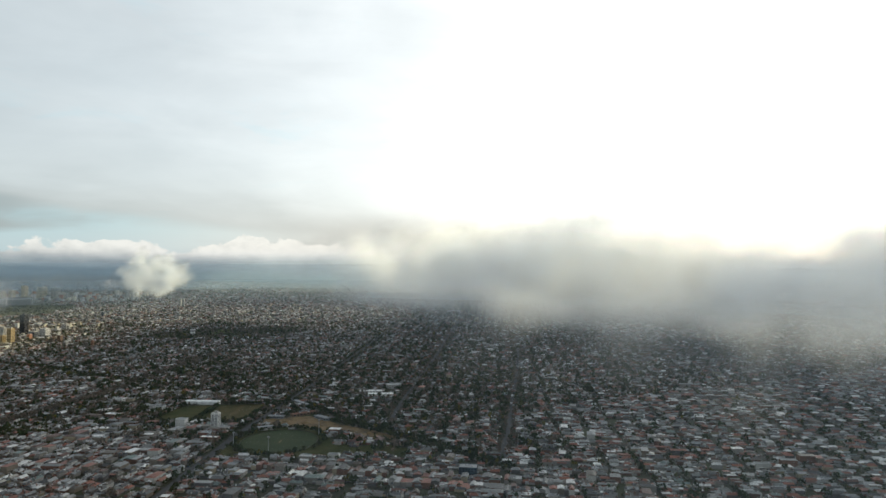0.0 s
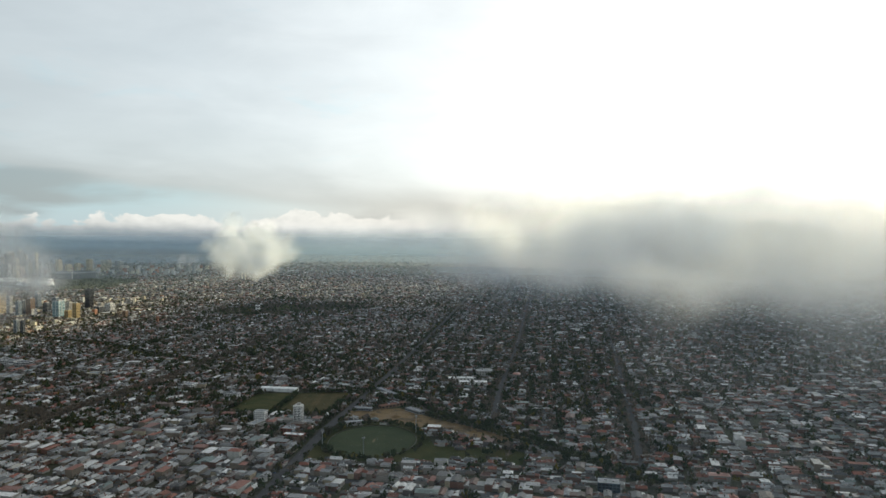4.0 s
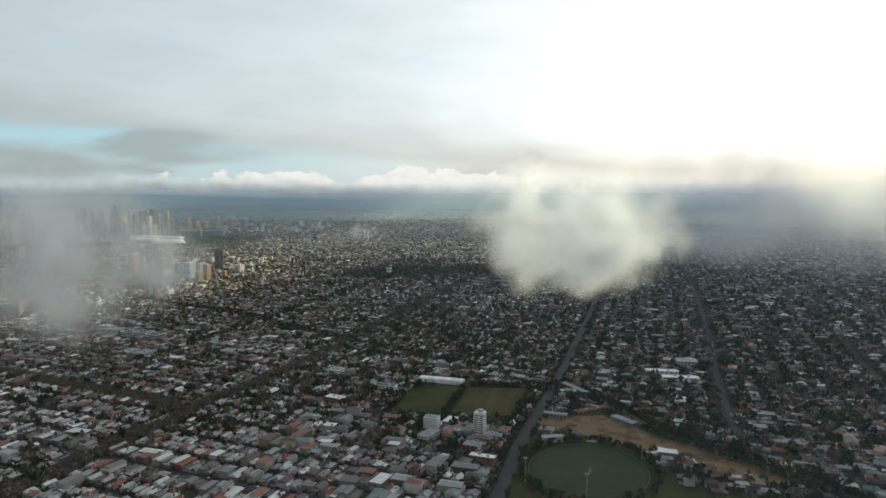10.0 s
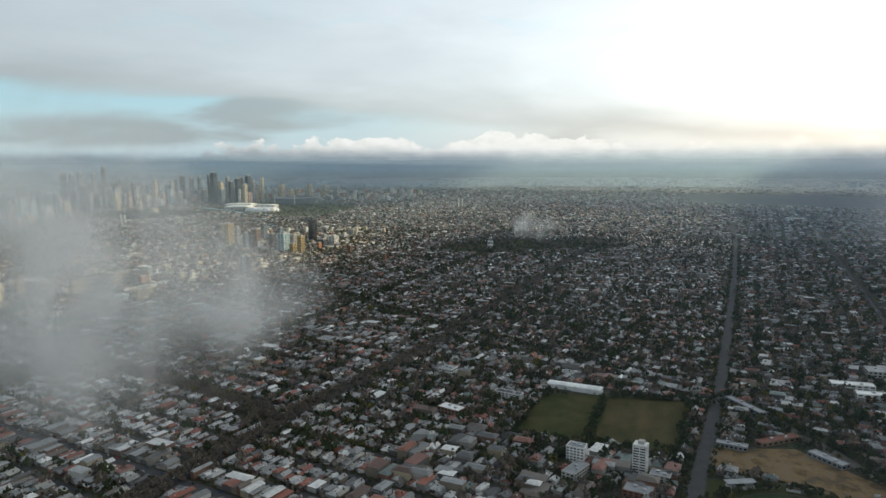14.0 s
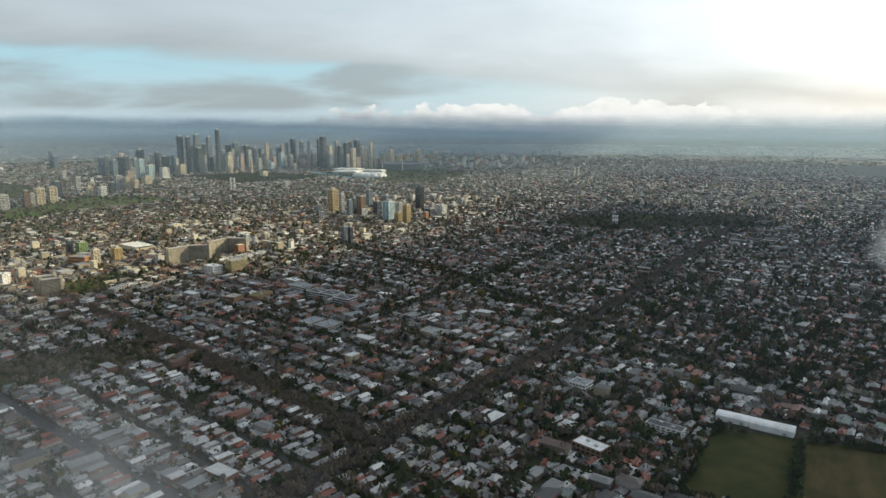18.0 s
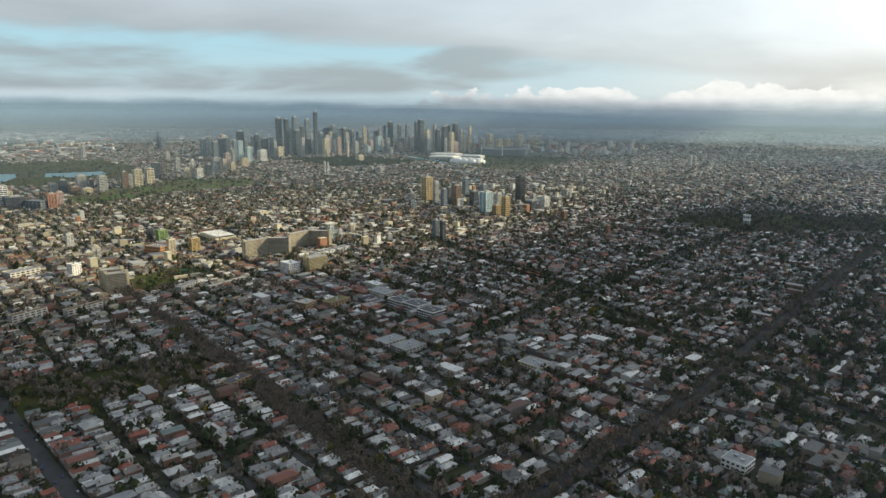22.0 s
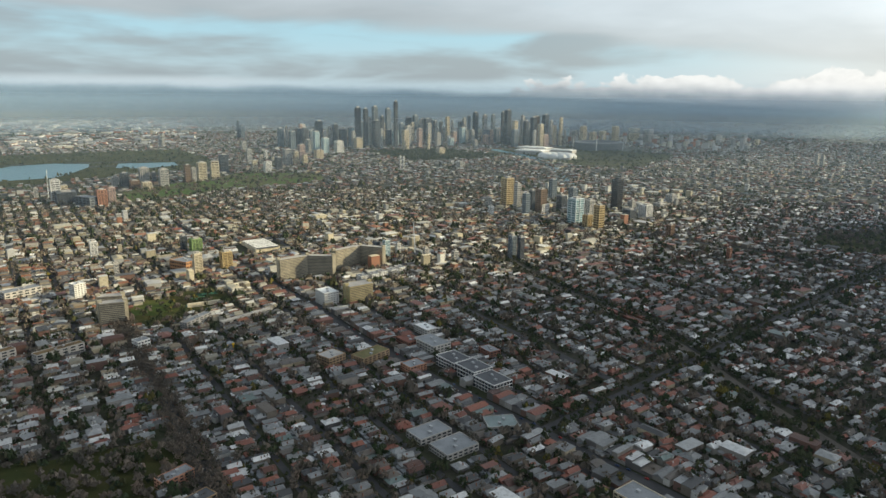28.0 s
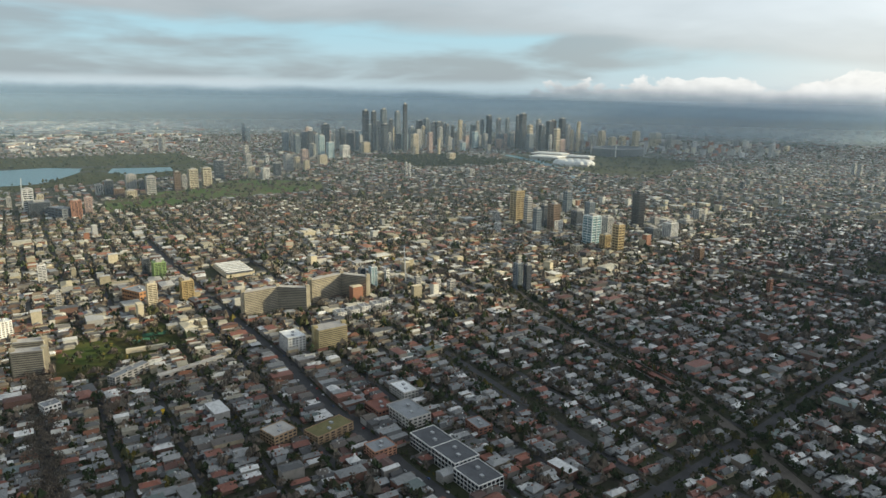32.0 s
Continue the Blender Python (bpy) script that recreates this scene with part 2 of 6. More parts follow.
def ground_color(n, place):
    plan = n.node("ShaderNodeAttribute", attribute_name="plan", attribute_type="GEOMETRY").outputs["Vector"]
    mid = n.vmath("SUBTRACT", plan, (-700.0, 1100.0, 0.0))
    away = n.vmath("LENGTH", mid)
    patch = n.noise(plan, 0.012, 5.0, 0.6)
    spot = n.noise(plan, 0.09, 4.0, 0.65)
    yard = n.ramp(spot, [(0.36, (0.024, 0.030, 0.013)), (0.48, (0.036, 0.036, 0.022)), (0.60, (0.052, 0.049, 0.038)), (0.72, (0.10, 0.088, 0.07))])
    yard = n.mix(n.span(patch, 0.45, 0.65), yard, (0.042, 0.048, 0.022))
    cell = n.node("ShaderNodeTexVoronoi", {"Vector": plan, "Scale": 0.035}).outputs["Color"]
    one = n.node("ShaderNodeSeparateColor", {0: cell}).outputs[0]
    # far roof tones lean blue-grey, which puts haze into the colour
    roofs = n.ramp(one, [(0.0, (0.055, 0.07, 0.065)), (0.34, (0.12, 0.135, 0.14)), (0.56, (0.21, 0.225, 0.235)), (0.70, (0.06, 0.075, 0.06)), (0.86, (0.42, 0.42, 0.41)), (0.94, (0.19, 0.13, 0.11))], "CONSTANT")
    wide = n.node("ShaderNodeTexVoronoi", {"Vector": plan, "Scale": 0.0035}).outputs["Color"]
    wide = n.node("ShaderNodeSeparateColor", {0: wide}).outputs[0]
    roofs = n.mix(n.span(wide, 0.62, 0.9, 0.0, 0.7), roofs, (0.09, 0.11, 0.085))
    return n.mix(n.span(away, 4300.0, 5600.0), yard, roofs)


M_GROUND = material("earth_and_yards", ground_color, 0.95, 0, 0.2, 0.6)
M_ROAD = material("asphalt", (0.06, 0.06, 0.063), 0.85, 0, 0.1, 2.0)
M_GRASS = material("turf", lambda n, p: n.mix(n.span(n.noise(p, 0.035, 5.0, 0.6), 0.38, 0.66), (0.040, 0.049, 0.016), (0.070, 0.066, 0.024)), 0.95, 0, 0.3, 1.0, 0.1)
# brighter copy of the turf; the sunlight on it is in the colour
M_SUNLIT_TURF = material("sunlit_parkland_turf", lambda n, p: n.mix(n.span(n.noise(p, 0.012, 5.0, 0.6), 0.38, 0.66), (0.075, 0.120, 0.030), (0.105, 0.098, 0.050)), 0.95, 0, 0.3, 1.0, 0.1)
M_DIRT = material("bare_earth", lambda n, p: n.ramp(n.noise(p, 0.05, 6.0, 0.7), [(0.30, (0.045, 0.045, 0.03)), (0.42, (0.10, 0.07, 0.036)), (0.53, (0.19, 0.125, 0.055)), (0.64, (0.15, 0.12, 0.09)), (0.74, (0.30, 0.27, 0.22))]), 0.95, 0, 0.5, 0.5)
M_WATER = material("water", (0.07, 0.20, 0.27), 0.30, 0, 0.05, 0.05, 0.35)
M_WHITE = material("white_sheet_metal", (0.78, 0.79, 0.78), 0.5)
M_BALLAST = material("ballast", (0.13, 0.115, 0.10), 0.95, 0, 0.4, 2.0)
M_RUST = material("rust_red", (0.20, 0.085, 0.065), 0.85)
M_STEEL = material("grey_steel", (0.42, 0.43, 0.44), 0.45, 0.4)
M_CONC = material("concrete", (0.44, 0.42, 0.39), 0.85, 0, 0.1, 1.5)
M_BRICK = material("red_brick", (0.26, 0.125, 0.085), 0.9, 0, 0.15, 3.0)
M_DARKROOF = material("dark_membrane", (0.10, 0.105, 0.115), 0.8)
M_GREYROOF = material("grey_sheet_roof", (0.24, 0.255, 0.27), 0.5, 0.1)


def glass(name, color, rough=0.18):
    return material(name, lambda n, p: n.mix(n.span(n.noise(p, 0.12, 3.0, 0.6), 0.4, 0.65), color, tuple(q * 0.55 for q in color)), rough, 0.0, 0, 1, 0.6)


G_DARK = glass("dark_glass", (0.030, 0.038, 0.048))
G_BLUE = glass("blue_grey_glass", (0.085, 0.115, 0.145))
G_TEAL = glass("teal_glass", (0.16, 0.30, 0.34))
G_BLACK = glass("black_glass", (0.012, 0.013, 0.017))
G_WARM = glass("bronze_glass", (0.10, 0.075, 0.045))
STYLES = {  # glass, slabs and frames, plain words
    "dark": (G_DARK, material("slate_panel", (0.13, 0.145, 0.165), 0.6), "dark glass office tower with slate bands"),
    "blue": (G_BLUE, material("blue_grey_panel", (0.26, 0.30, 0.33), 0.6), "blue-grey glass tower with pale floor bands"),
    "pale": (G_BLUE, material("pale_concrete", (0.50, 0.48, 0.44), 0.8), "pale concrete tower with rows of windows"),
    # cream as towers look in sun, so the sunlight is in the colour
    "cream": (G_WARM, material("sun_toned_render", (0.68, 0.60, 0.44), 0.8), "rendered apartment tower in a cream tone that carries sunlight"),
    "white": (G_DARK, material("white_render", (0.76, 0.75, 0.72), 0.75), "white rendered apartment block with dark windows"),
    "teal": (G_TEAL, material("white_blue_panel", (0.62, 0.70, 0.72), 0.5), "teal glass apartment tower with white bands"),
    "pink": (G_BLUE, material("pink_render", (0.55, 0.40, 0.34), 0.8), "pinkish rendered tower with grey windows"),
    "brown": (G_WARM, material("brown_panel", (0.24, 0.16, 0.11), 0.8), "brown panelled tower with bronze glass"),
    "gold": (G_WARM, material("gold_panel", (0.50, 0.38, 0.19), 0.6), "gold and ochre panelled apartment tower"),
    "black": (G_BLACK, material("black_panel", (0.03, 0.03, 0.036), 0.5), "black glass apartment tower standing alone"),
    "brick": (G_DARK, material("salmon_brick", (0.48, 0.25, 0.16), 0.85), "salmon brick block with dark windows"),
    "green": (G_DARK, material("lime_panel", (0.27, 0.38, 0.15), 0.7), "block with lime green panels and dark glass"),
}

# ---------------------------------------------------------------- the lie of the land
GAUGE = 0.67  # whole plan shrunk to two thirds of true size, for camera pace and reach
MID = np.array((-724.0, 1130.0))
EYE_Z, NEAR, REACH = 343.0, 3600.0, 3600.0


def squeeze(r):
    """Far distances are drawn in, so that the whole city stands inside the camera's reach."""
    r = np.asarray(r, float)
    return np.where(r > NEAR, NEAR + REACH * (1 - np.exp(-np.maximum(r - NEAR, 0) / REACH)), r)


def lay(points):
    """Plan points (n, 3) to the world: evenly shrunk near by, drawn in and lifted far off to suit the eye over MID."""
    p = np.array(points, float)
    d = p[:, :2] - MID
    r = np.maximum(np.hypot(d[:, 0], d[:, 1]), 1e-6)
    k = squeeze(r) / r
    return np.column_stack([MID + d * k[:, None], EYE_Z * (1 - k) + p[:, 2] * k]) * GAUGE


def lay_scale(x, y):
    r = max(math.hypot(x - MID[0], y - MID[1]), 1e-6)
    return float(squeeze(r)) / r * GAUGE


def mesh_of(name, verts, quads=None, tris=None, quad_mat=None, tri_mat=None, smooth=False):
    me = bpy.data.meshes.new(name)
    verts = np.asarray(verts, np.float32)
    quads = np.zeros((0, 4), np.int32) if quads is None else np.asarray(quads, np.int32).reshape(-1, 4)
    tris = np.zeros((0, 3), np.int32) if tris is None else np.asarray(tris, np.int32).reshape(-1, 3)
    me.vertices.add(len(verts))
    me.vertices.foreach_set("co", verts.ravel())
    loops = np.concatenate([quads.ravel(), tris.ravel()]).astype(np.int32)
    me.loops.add(len(loops))
    me.loops.foreach_set("vertex_index", loops)
    count = np.concatenate([np.full(len(quads), 4), np.full(len(tris), 3)]).astype(np.int32)
    me.polygons.add(len(count))
    me.polygons.foreach_set("loop_start", np.concatenate([[0], np.cumsum(count)[:-1]]).astype(np.int32) if len(count) else count)
    mats = np.concatenate([np.zeros(len(quads)) if quad_mat is None else quad_mat, np.zeros(len(tris)) if tri_mat is None else tri_mat]).astype(np.int32)
    me.polygons.foreach_set("material_index", mats)
    me.polygons.foreach_set("use_smooth", np.full(len(count), smooth))
    me.update(calc_edges=True)
    return me


def put(name, me, mats, parent=None, label="", category="", group="", kind=""):
    for m in mats if isinstance(mats, (list, tuple)) else [mats]:
        me.materials.append(m)
    ob = new(name, me)
    ob.parent = parent
    return tagged(ob, label, category, group, kind)


def thing(name, x, y, label, category, group="", turn=0.0, z=0.0):
    ob = new(name)
    ob.empty_display_size = 2.0
    w = lay([(x, y, z)])[0]
    k = lay_scale(x, y)
    ob.location, ob.rotation_euler, ob.scale = w, (0, 0, radians(turn)), (k, k, k)
    return tagged(ob, label, category, group)


BOX_Q = np.array([(0, 3, 2, 1), (4, 5, 6, 7), (0, 1, 5, 4), (1, 2, 6, 5), (2, 3, 7, 6), (3, 0, 4, 7)])


def boxes(rows):
    """Vertices and quads of boxes, each given as centre x, y, bottom z, then width, depth, height and turn in degrees."""
    rows = np.atleast_2d(np.asarray(rows, float))
    sx = np.array([-1, 1, 1, -1, -1, 1, 1, -1]) * 0.5
    sy = np.array([-1, -1, 1, 1, -1, -1, 1, 1]) * 0.5
    sz = np.array([0, 0, 0, 0, 1, 1, 1, 1])
    c, s = np.cos(np.radians(rows[:, 6]))[:, None], np.sin(np.radians(rows[:, 6]))[:, None]
    lx, ly = sx * rows[:, 3:4], sy * rows[:, 4:5]
    v = np.stack([rows[:, 0:1] + lx * c - ly * s, rows[:, 1:2] + lx * s + ly * c, rows[:, 2:3] + sz * rows[:, 5:6]], -1).reshape(-1, 3)
    q = (BOX_Q[None] + 8 * np.arange(len(rows))[:, None, None]).reshape(-1, 4)
    return v, q


def box_part(name, rows, mat, parent, label="", kind=""):
    v, q = boxes(rows)
    return put(name, mesh_of(name, v, q), mat, parent, label, kind=kind)


# ---------------------------------------------------------------- the ground
rings = np.concatenate([np.arange(0, 3600, 60.0), np.arange(3600, 13600, 200.0)])
spokes = np.radians(np.arange(0, 360, 2.0))
rr, aa = np.meshgrid(rings[1:], spokes, indexing="ij")
plan = np.column_stack([MID[0] + (rr * np.sin(aa)).ravel(), MID[1] + (rr * np.cos(aa)).ravel(), np.zeros(rr.size)])
plan = np.vstack([plan, [(MID[0], MID[1], 0)]])
ns, nr = len(spokes), len(rings) - 1
i, j = np.meshgrid(np.arange(nr - 1), np.arange(ns), indexing="ij")
i, j = i.ravel(), j.ravel()
jn = (j + 1) % ns
quads = np.column_stack([i * ns + j, i * ns + jn, (i + 1) * ns + jn, (i + 1) * ns + j])[:, ::-1]
jj = np.arange(ns)
tris = np.column_stack([np.full(ns, nr * ns), jj, (jj + 1) % ns])[:, ::-1]
me = mesh_of("ground", lay(plan), quads, tris)
me.attributes.new("plan", "FLOAT_VECTOR", "POINT").data.foreach_set("vector", plan.astype(np.float32).ravel())
put("ground", me, M_GROUND, None, "dark built-up ground with yards reaching to far hills", "ground", kind="structure")


def ribbon(line, width, z, closed=False):
    """A flat strip along a plan polyline, cut into short steps so that it follows the land."""
    pts = [np.array(p, float) for p in line]
    dense = []
    for a, b in zip(pts[:-1], pts[1:]):
        n = max(1, int(np.linalg.norm(b - a) / 60))
        dense += [a + (b - a) * k / n for k in range(n)]
    dense = np.array(dense + [pts[-1]])
    along = np.gradient(dense, axis=0)
    along /= np.linalg.norm(along, axis=1)[:, None]
    side = np.column_stack([-along[:, 1], along[:, 0]]) * width / 2
    v = np.vstack([dense + side, dense - side])
    n = len(dense)
    k = np.arange(n - 1)
    return np.column_stack([v, np.full(len(v), z)]), np.column_stack([k, k + n, k + n + 1, k + 1])


ROADS = {
    "orrong": ([(-430, 700), (-419, 1226), (-414, 1403), (-381, 1742), (-338, 2367), (-306, 2886), (-240, 4200)], 17),
    "avenue": ([(-985, 700), (-960, 1240), (-932, 1511), (-884, 1829), (-879, 2079), (-860, 2369), (-800, 3300)], 17),
    "williams": ([(-1225, 1840), (-1212, 2002), (-1198, 2200), (-1183, 2539), (-1130, 3300)], 14),
    "malvern": ([(-2600, 2055), (-2065, 1964), (-1893, 1938), (-1725, 1913), (-1572, 1880), (-1398, 1858), (-1086, 1834), (-880, 1815), (-390, 1745)], 15),
    "high": ([(-2400, 1460), (-1427, 1303), (-1261, 1279), (-1113, 1262), (-965, 1242), (-822, 1215), (-420, 1165), (200, 1070)], 15),
    "boulevard": ([(-1900, 1660), (-1808, 1639), (-1626, 1602), (-1448, 1562), (-1300, 1527), (-960, 1440)], 13),
    "kooyong": ([(-112, 1520), (-99, 1734), (-40, 2314), (11, 2984), (70, 3800)], 15),
    "glen": ([(110, 1250), (146, 1475), (182, 1768), (227, 2087), (300, 2700)], 13),
    "bendigo": ([(-1600, 2100), (-1486, 2073), (-1338, 2039), (-1240, 2015)], 9),
    "chapel": ([(-2080, 1200), (-2065, 1964), (-2010, 2500), (-1960, 3100), (-1900, 3700)], 14),
    "toorak": ([(-3400, 3150), (-2300, 3010), (-1500, 2880), (-300, 2720), (800, 2600)], 14),
    "punt": ([(-2960, 1300), (-2890, 2200), (-2800, 3200), (-2720, 4000)], 16),
}
RAIL = [(-1760, 2420), (-1538, 2306), (-1420, 2268), (-1307, 2230), (-1209, 2170), (-1100, 2095), (-860, 1960), (-620, 1840), (-420, 1712), (-344, 1690), (-274, 1591), (-220, 1500), (-126, 1426), (-42, 1347), (27, 1267), (120, 1170)]
PARKS = {
    "oval_reserve": [(-410, 1235), (-400, 1440), (-330, 1460), (-240, 1430), (-215, 1335), (-150, 1305), (-160, 1262), (-215, 1240)],
    "romanis": [(-640, 1480), (-632, 1655), (-420, 1695), (-428, 1500)],
    "works": [(-398, 1470), (-395, 1530), (-300, 1560), (-215, 1480), (-120, 1420), (-60, 1340), (-110, 1345), (-230, 1425), (-330, 1465)],
    "golf": [(-3060, 2110), (-3080, 2370), (-3115, 2640), (-3090, 2890), (-3307, 3010), (-3560, 2800), (-3380, 2369), (-3300, 2180)],
    "como": [(-1340, 3060), (-1380, 3250), (-1240, 3400), (-1180, 3520), (-980, 3480), (-860, 3640), (-700, 3560), (-760, 3420), (-640, 3380), (-720, 3280), (-930, 3230), (-1010, 3090), (-1150, 3010)],
    "victoria": [(-1950, 1690), (-1990, 1850), (-1880, 1850), (-1840, 1740), (-1820, 1660)],
    "domain": [(-4100, 3900), (-3950, 4350), (-3400, 4300), (-3330, 4000), (-3500, 3700)],
    "yarra_bank": [(-3600, 4500), (-3500, 5200), (-2700, 5100), (-2500, 4250), (-2700, 4150)],
    "lake_park": [(-3600, 1500), (-3900, 2900), (-4900, 3100), (-5200, 1500)],
    "cutting": [(-1465, 1295), (-1600, 1340), (-1520, 1450), (-1490, 1540), (-1464, 1558), (-1392, 1540), (-1378, 1500), (-1425, 1393)],
    "green_strip": [(-230, 1260), (-120, 1330), (-60, 1300), (-70, 1240)],
}


def inside(x, y, poly):
    hit = np.zeros(x.shape, bool)
    for (x0, y0), (x1, y1) in zip(poly, poly[1:] + poly[:1]):
        if y0 != y1:
            hit ^= ((y0 > y) != (y1 > y)) & (x < (x1 - x0) * (y - y0) / (y1 - y0) + x0)
    return hit


def off_line(x, y, line):
    best = np.full(x.shape, 1e9)
    for (x0, y0), (x1, y1) in zip(line[:-1], line[1:]):
        dx, dy = x1 - x0, y1 - y0
        t = np.clip(((x - x0) * dx + (y - y0) * dy) / (dx * dx + dy * dy), 0, 1)
        best = np.minimum(best, np.hypot(x - x0 - t * dx, y - y0 - t * dy))
    return best


for key, (line, width) in ROADS.items():
    v, q = ribbon(line, width, 0.12 + 0.012 * list(ROADS).index(key))
    put("road", mesh_of("road", lay(v), q), M_ROAD, None, "grey asphalt main road lined with shops and houses", "road", kind="structure")
v, q = ribbon(RAIL, 15, 0.34)
put("railway", mesh_of("railway", lay(v), q), M_BALLAST, None, "brown ballast of a railway line between trees", "railway", kind="structure")


def field(name, poly, mat, z, label, category):
    pts = np.array(poly, float)
    mid = pts.mean(0)
    dense = np.vstack([np.linspace(a, b, 8)[:-1] for a, b in zip(pts, np.roll(pts, -1, 0))])
    n = len(dense)
    levels = np.linspace(1, 0.0, 7)[:-1]
    v = np.vstack([mid + (dense - mid) * s for s in levels] + [[mid]])
    k = np.arange(n)
    quads = np.vstack([np.column_stack([l * n + k, l * n + (k + 1) % n, (l + 1) * n + (k + 1) % n, (l + 1) * n + k]) for l in range(len(levels) - 1)])
    l = len(levels) - 1
    tris = np.column_stack([l * n + k, l * n + (k + 1) % n, np.full(n, len(v) - 1)])
    me = mesh_of(name, lay(np.column_stack([v, np.full(len(v), z)])), quads, tris)
    return put(name, me, mat, None, label, category, kind="structure")


for key in ("oval_reserve", "romanis", "golf", "como", "victoria", "domain", "yarra_bank", "lake_park", "green_strip", "cutting"):
    field("park_lawn", PARKS[key], M_SUNLIT_TURF if key == "golf" else M_GRASS, 0.05 + 0.004 * list(PARKS).index(key), "green winter lawn of a park", "lawn")
M_LAWN = material("bright_lawn", lambda n, p: n.mix(n.span(n.noise(p, 0.02, 5.0, 0.6), 0.38, 0.66), (0.055, 0.085, 0.020), (0.095, 0.095, 0.030)), 0.95, 0, 0.3, 1.0, 0.1)
M_WORN = material("worn_turf", lambda n, p: n.ramp(n.noise(n.vmath("MULTIPLY", p, (1.0, 0.35, 1.0)), 0.06, 5.0, 0.65), [(0.34, (0.045, 0.050, 0.018)), (0.5, (0.070, 0.060, 0.025)), (0.66, (0.10, 0.078, 0.035))]), 0.95, 0, 0.3, 1.0, 0.1)
field("playing_field", [(-534, 1512), (-534, 1664), (-428, 1684), (-434, 1528)], M_WORN, 0.14, "worn brown football pitch in a park", "playing field")
field("playing_field", [(-628, 1500), (-624, 1650), (-548, 1658), (-552, 1502)], M_GRASS, 0.14, "green football pitch in a park", "playing field")
field("park_lawn", [(-2005, 1713), (-1910, 1682), (-1860, 1726), (-1903, 1762), (-2002, 1768)], M_LAWN, 0.15, "bright green lawn beside the slab towers", "lawn")
field("park_lawn", [(-1144, 3421), (-1078, 3470), (-1042, 3320), (-1108, 3243)], M_LAWN, 0.16, "bright green clearing in a wooded park", "lawn")
field("building_site", PARKS["works"], M_DIRT, 0.16, "yellow bare earth of a cleared building site", "building site")
lake_a = [(-3900, 1880), (-3880, 2060), (-3880, 2130), (-3977, 2213), (-4191, 2357), (-4347, 2413), (-4467, 2292), (-4456, 2112), (-4300, 1960)]
lake_b = [(-4099, 2444), (-3997, 2530), (-4017, 2700), (-4175, 2752), (-4276, 2522)]
for shape in (lake_a, lake_b):
    field("lake", shape, M_WATER, 0.3, "still grey-blue lake water in a park", "lake")
v, q = ribbon([(-3700, 4600), (-3300, 4420), (-2930, 4163), (-2700, 3900), (-2524, 3695), (-2319, 3478), (-2000, 3560), (-1700, 3700)], 55, 0.25)
put("river", mesh_of("river", lay(v), q), M_WATER, None, "grey river winding between the suburbs", "river", kind="structure")

# ---------------------------------------------------------------- where the tall buildings stand
TALL = []


def tower(x, y, w, d, h, style, turn=-10.0, group="city towers"):
    """A tower of a glazed core, proud floor bands and corner piers, with a plant room on its roof."""
    TALL.append((x, y, max(w, d)))
    core, frame_mat, words = STYLES[style]
    name = "office_tower" if h > 95 else "apartment_block"
    ob = thing(name, x, y, words, "tower" if h > 45 else "apartment building", group, turn)
    box_part("glazed_core", [(0, 0, 0, w * 0.94, d * 0.94, h - 1, 0)], core, ob)
    step = 3.1 if h < 60 else (6.4 if h < 150 else 9.6)
    thick = step * (0.30 if style in ("dark", "black", "blue", "teal") else 0.48)
    levels = np.arange(0, h - step * 0.5, step)
    n = max(2, int(w / (7 if h < 60 else 11)))
    pier = min(1.6, w * 0.06) if style not in ("dark", "black") else min(0.8, w * 0.03)
    side = [(sx, sy * d / 2, 0, pier, pier * 0.7, h, 0) for sx in np.linspace(-w / 2 + pier / 2, w / 2 - pier / 2, n + 1) for sy in (-1, 1)]
    side += [(sx * w / 2, sy, 0, pier * 0.7, pier, h, 0) for sy in np.linspace(-d / 2 + pier / 2, d / 2 - pier / 2, n + 1) for sx in (-1, 1)]
    bands = [(0, 0, z, w, d, thick, 0) for z in levels]
    box_part("facade", bands + side, frame_mat, ob)
    box_part("parapet", [(0, 0, h - 1, w, d, 1.6, 0)], frame_mat, ob)
    box_part("plant_room", [(w * 0.06, 0, h + 0.6, w * 0.45, d * 0.5, 3 + h * 0.02, 0)], M_CONC if style != "black" else frame_mat, ob)
    return ob


tower(-5557, 3862, 18, 18, 131, "dark")
tower(-5543, 3890, 28, 28, 99, "blue")
tower(-4644, 3653, 31, 31, 120, "blue")
tower(-4625, 3685, 15, 15, 130, "pale")
tower(-4523, 3660, 30, 30, 103, "blue")
tower(-4587, 3748, 31, 31, 117, "dark")
tower(-4608, 3808, 29, 29, 121, "dark")
tower(-4295, 3647, 24, 24, 121, "blue")
tower(-4198, 3613, 28, 28, 121, "teal")
tower(-4682, 3970, 41, 41, 156, "dark")
tower(-4130, 3626, 33, 33, 87, "teal")
tower(-4558, 3973, 21, 21, 126, "pale")
tower(-4540, 3999, 27, 27, 140, "dark")
tower(-4432, 3979, 39, 39, 114, "dark")
tower(-4406, 4014, 16, 16, 122, "blue")
tower(-4313, 3972, 18, 18, 104, "pale")
tower(-4374, 4057, 31, 31, 249, "dark")
tower(-4344, 4097, 24, 24, 242, "dark")
tower(-4462, 4270, 30, 30, 252, "blue")
tower(-4486, 4240, 22, 22, 176, "pale")
tower(-4301, 4151, 39, 39, 168, "dark")
tower(-4355, 4244, 19, 19, 192, "dark")
tower(-4052, 3983, 15, 15, 130, "pale")
tower(-4483, 4403, 28, 28, 236, "blue")
tower(-4187, 4216, 21, 21, 290, "dark")
tower(-4348, 4408, 30, 30, 143, "blue")
tower(-4319, 4441, 36, 36, 125, "pale")
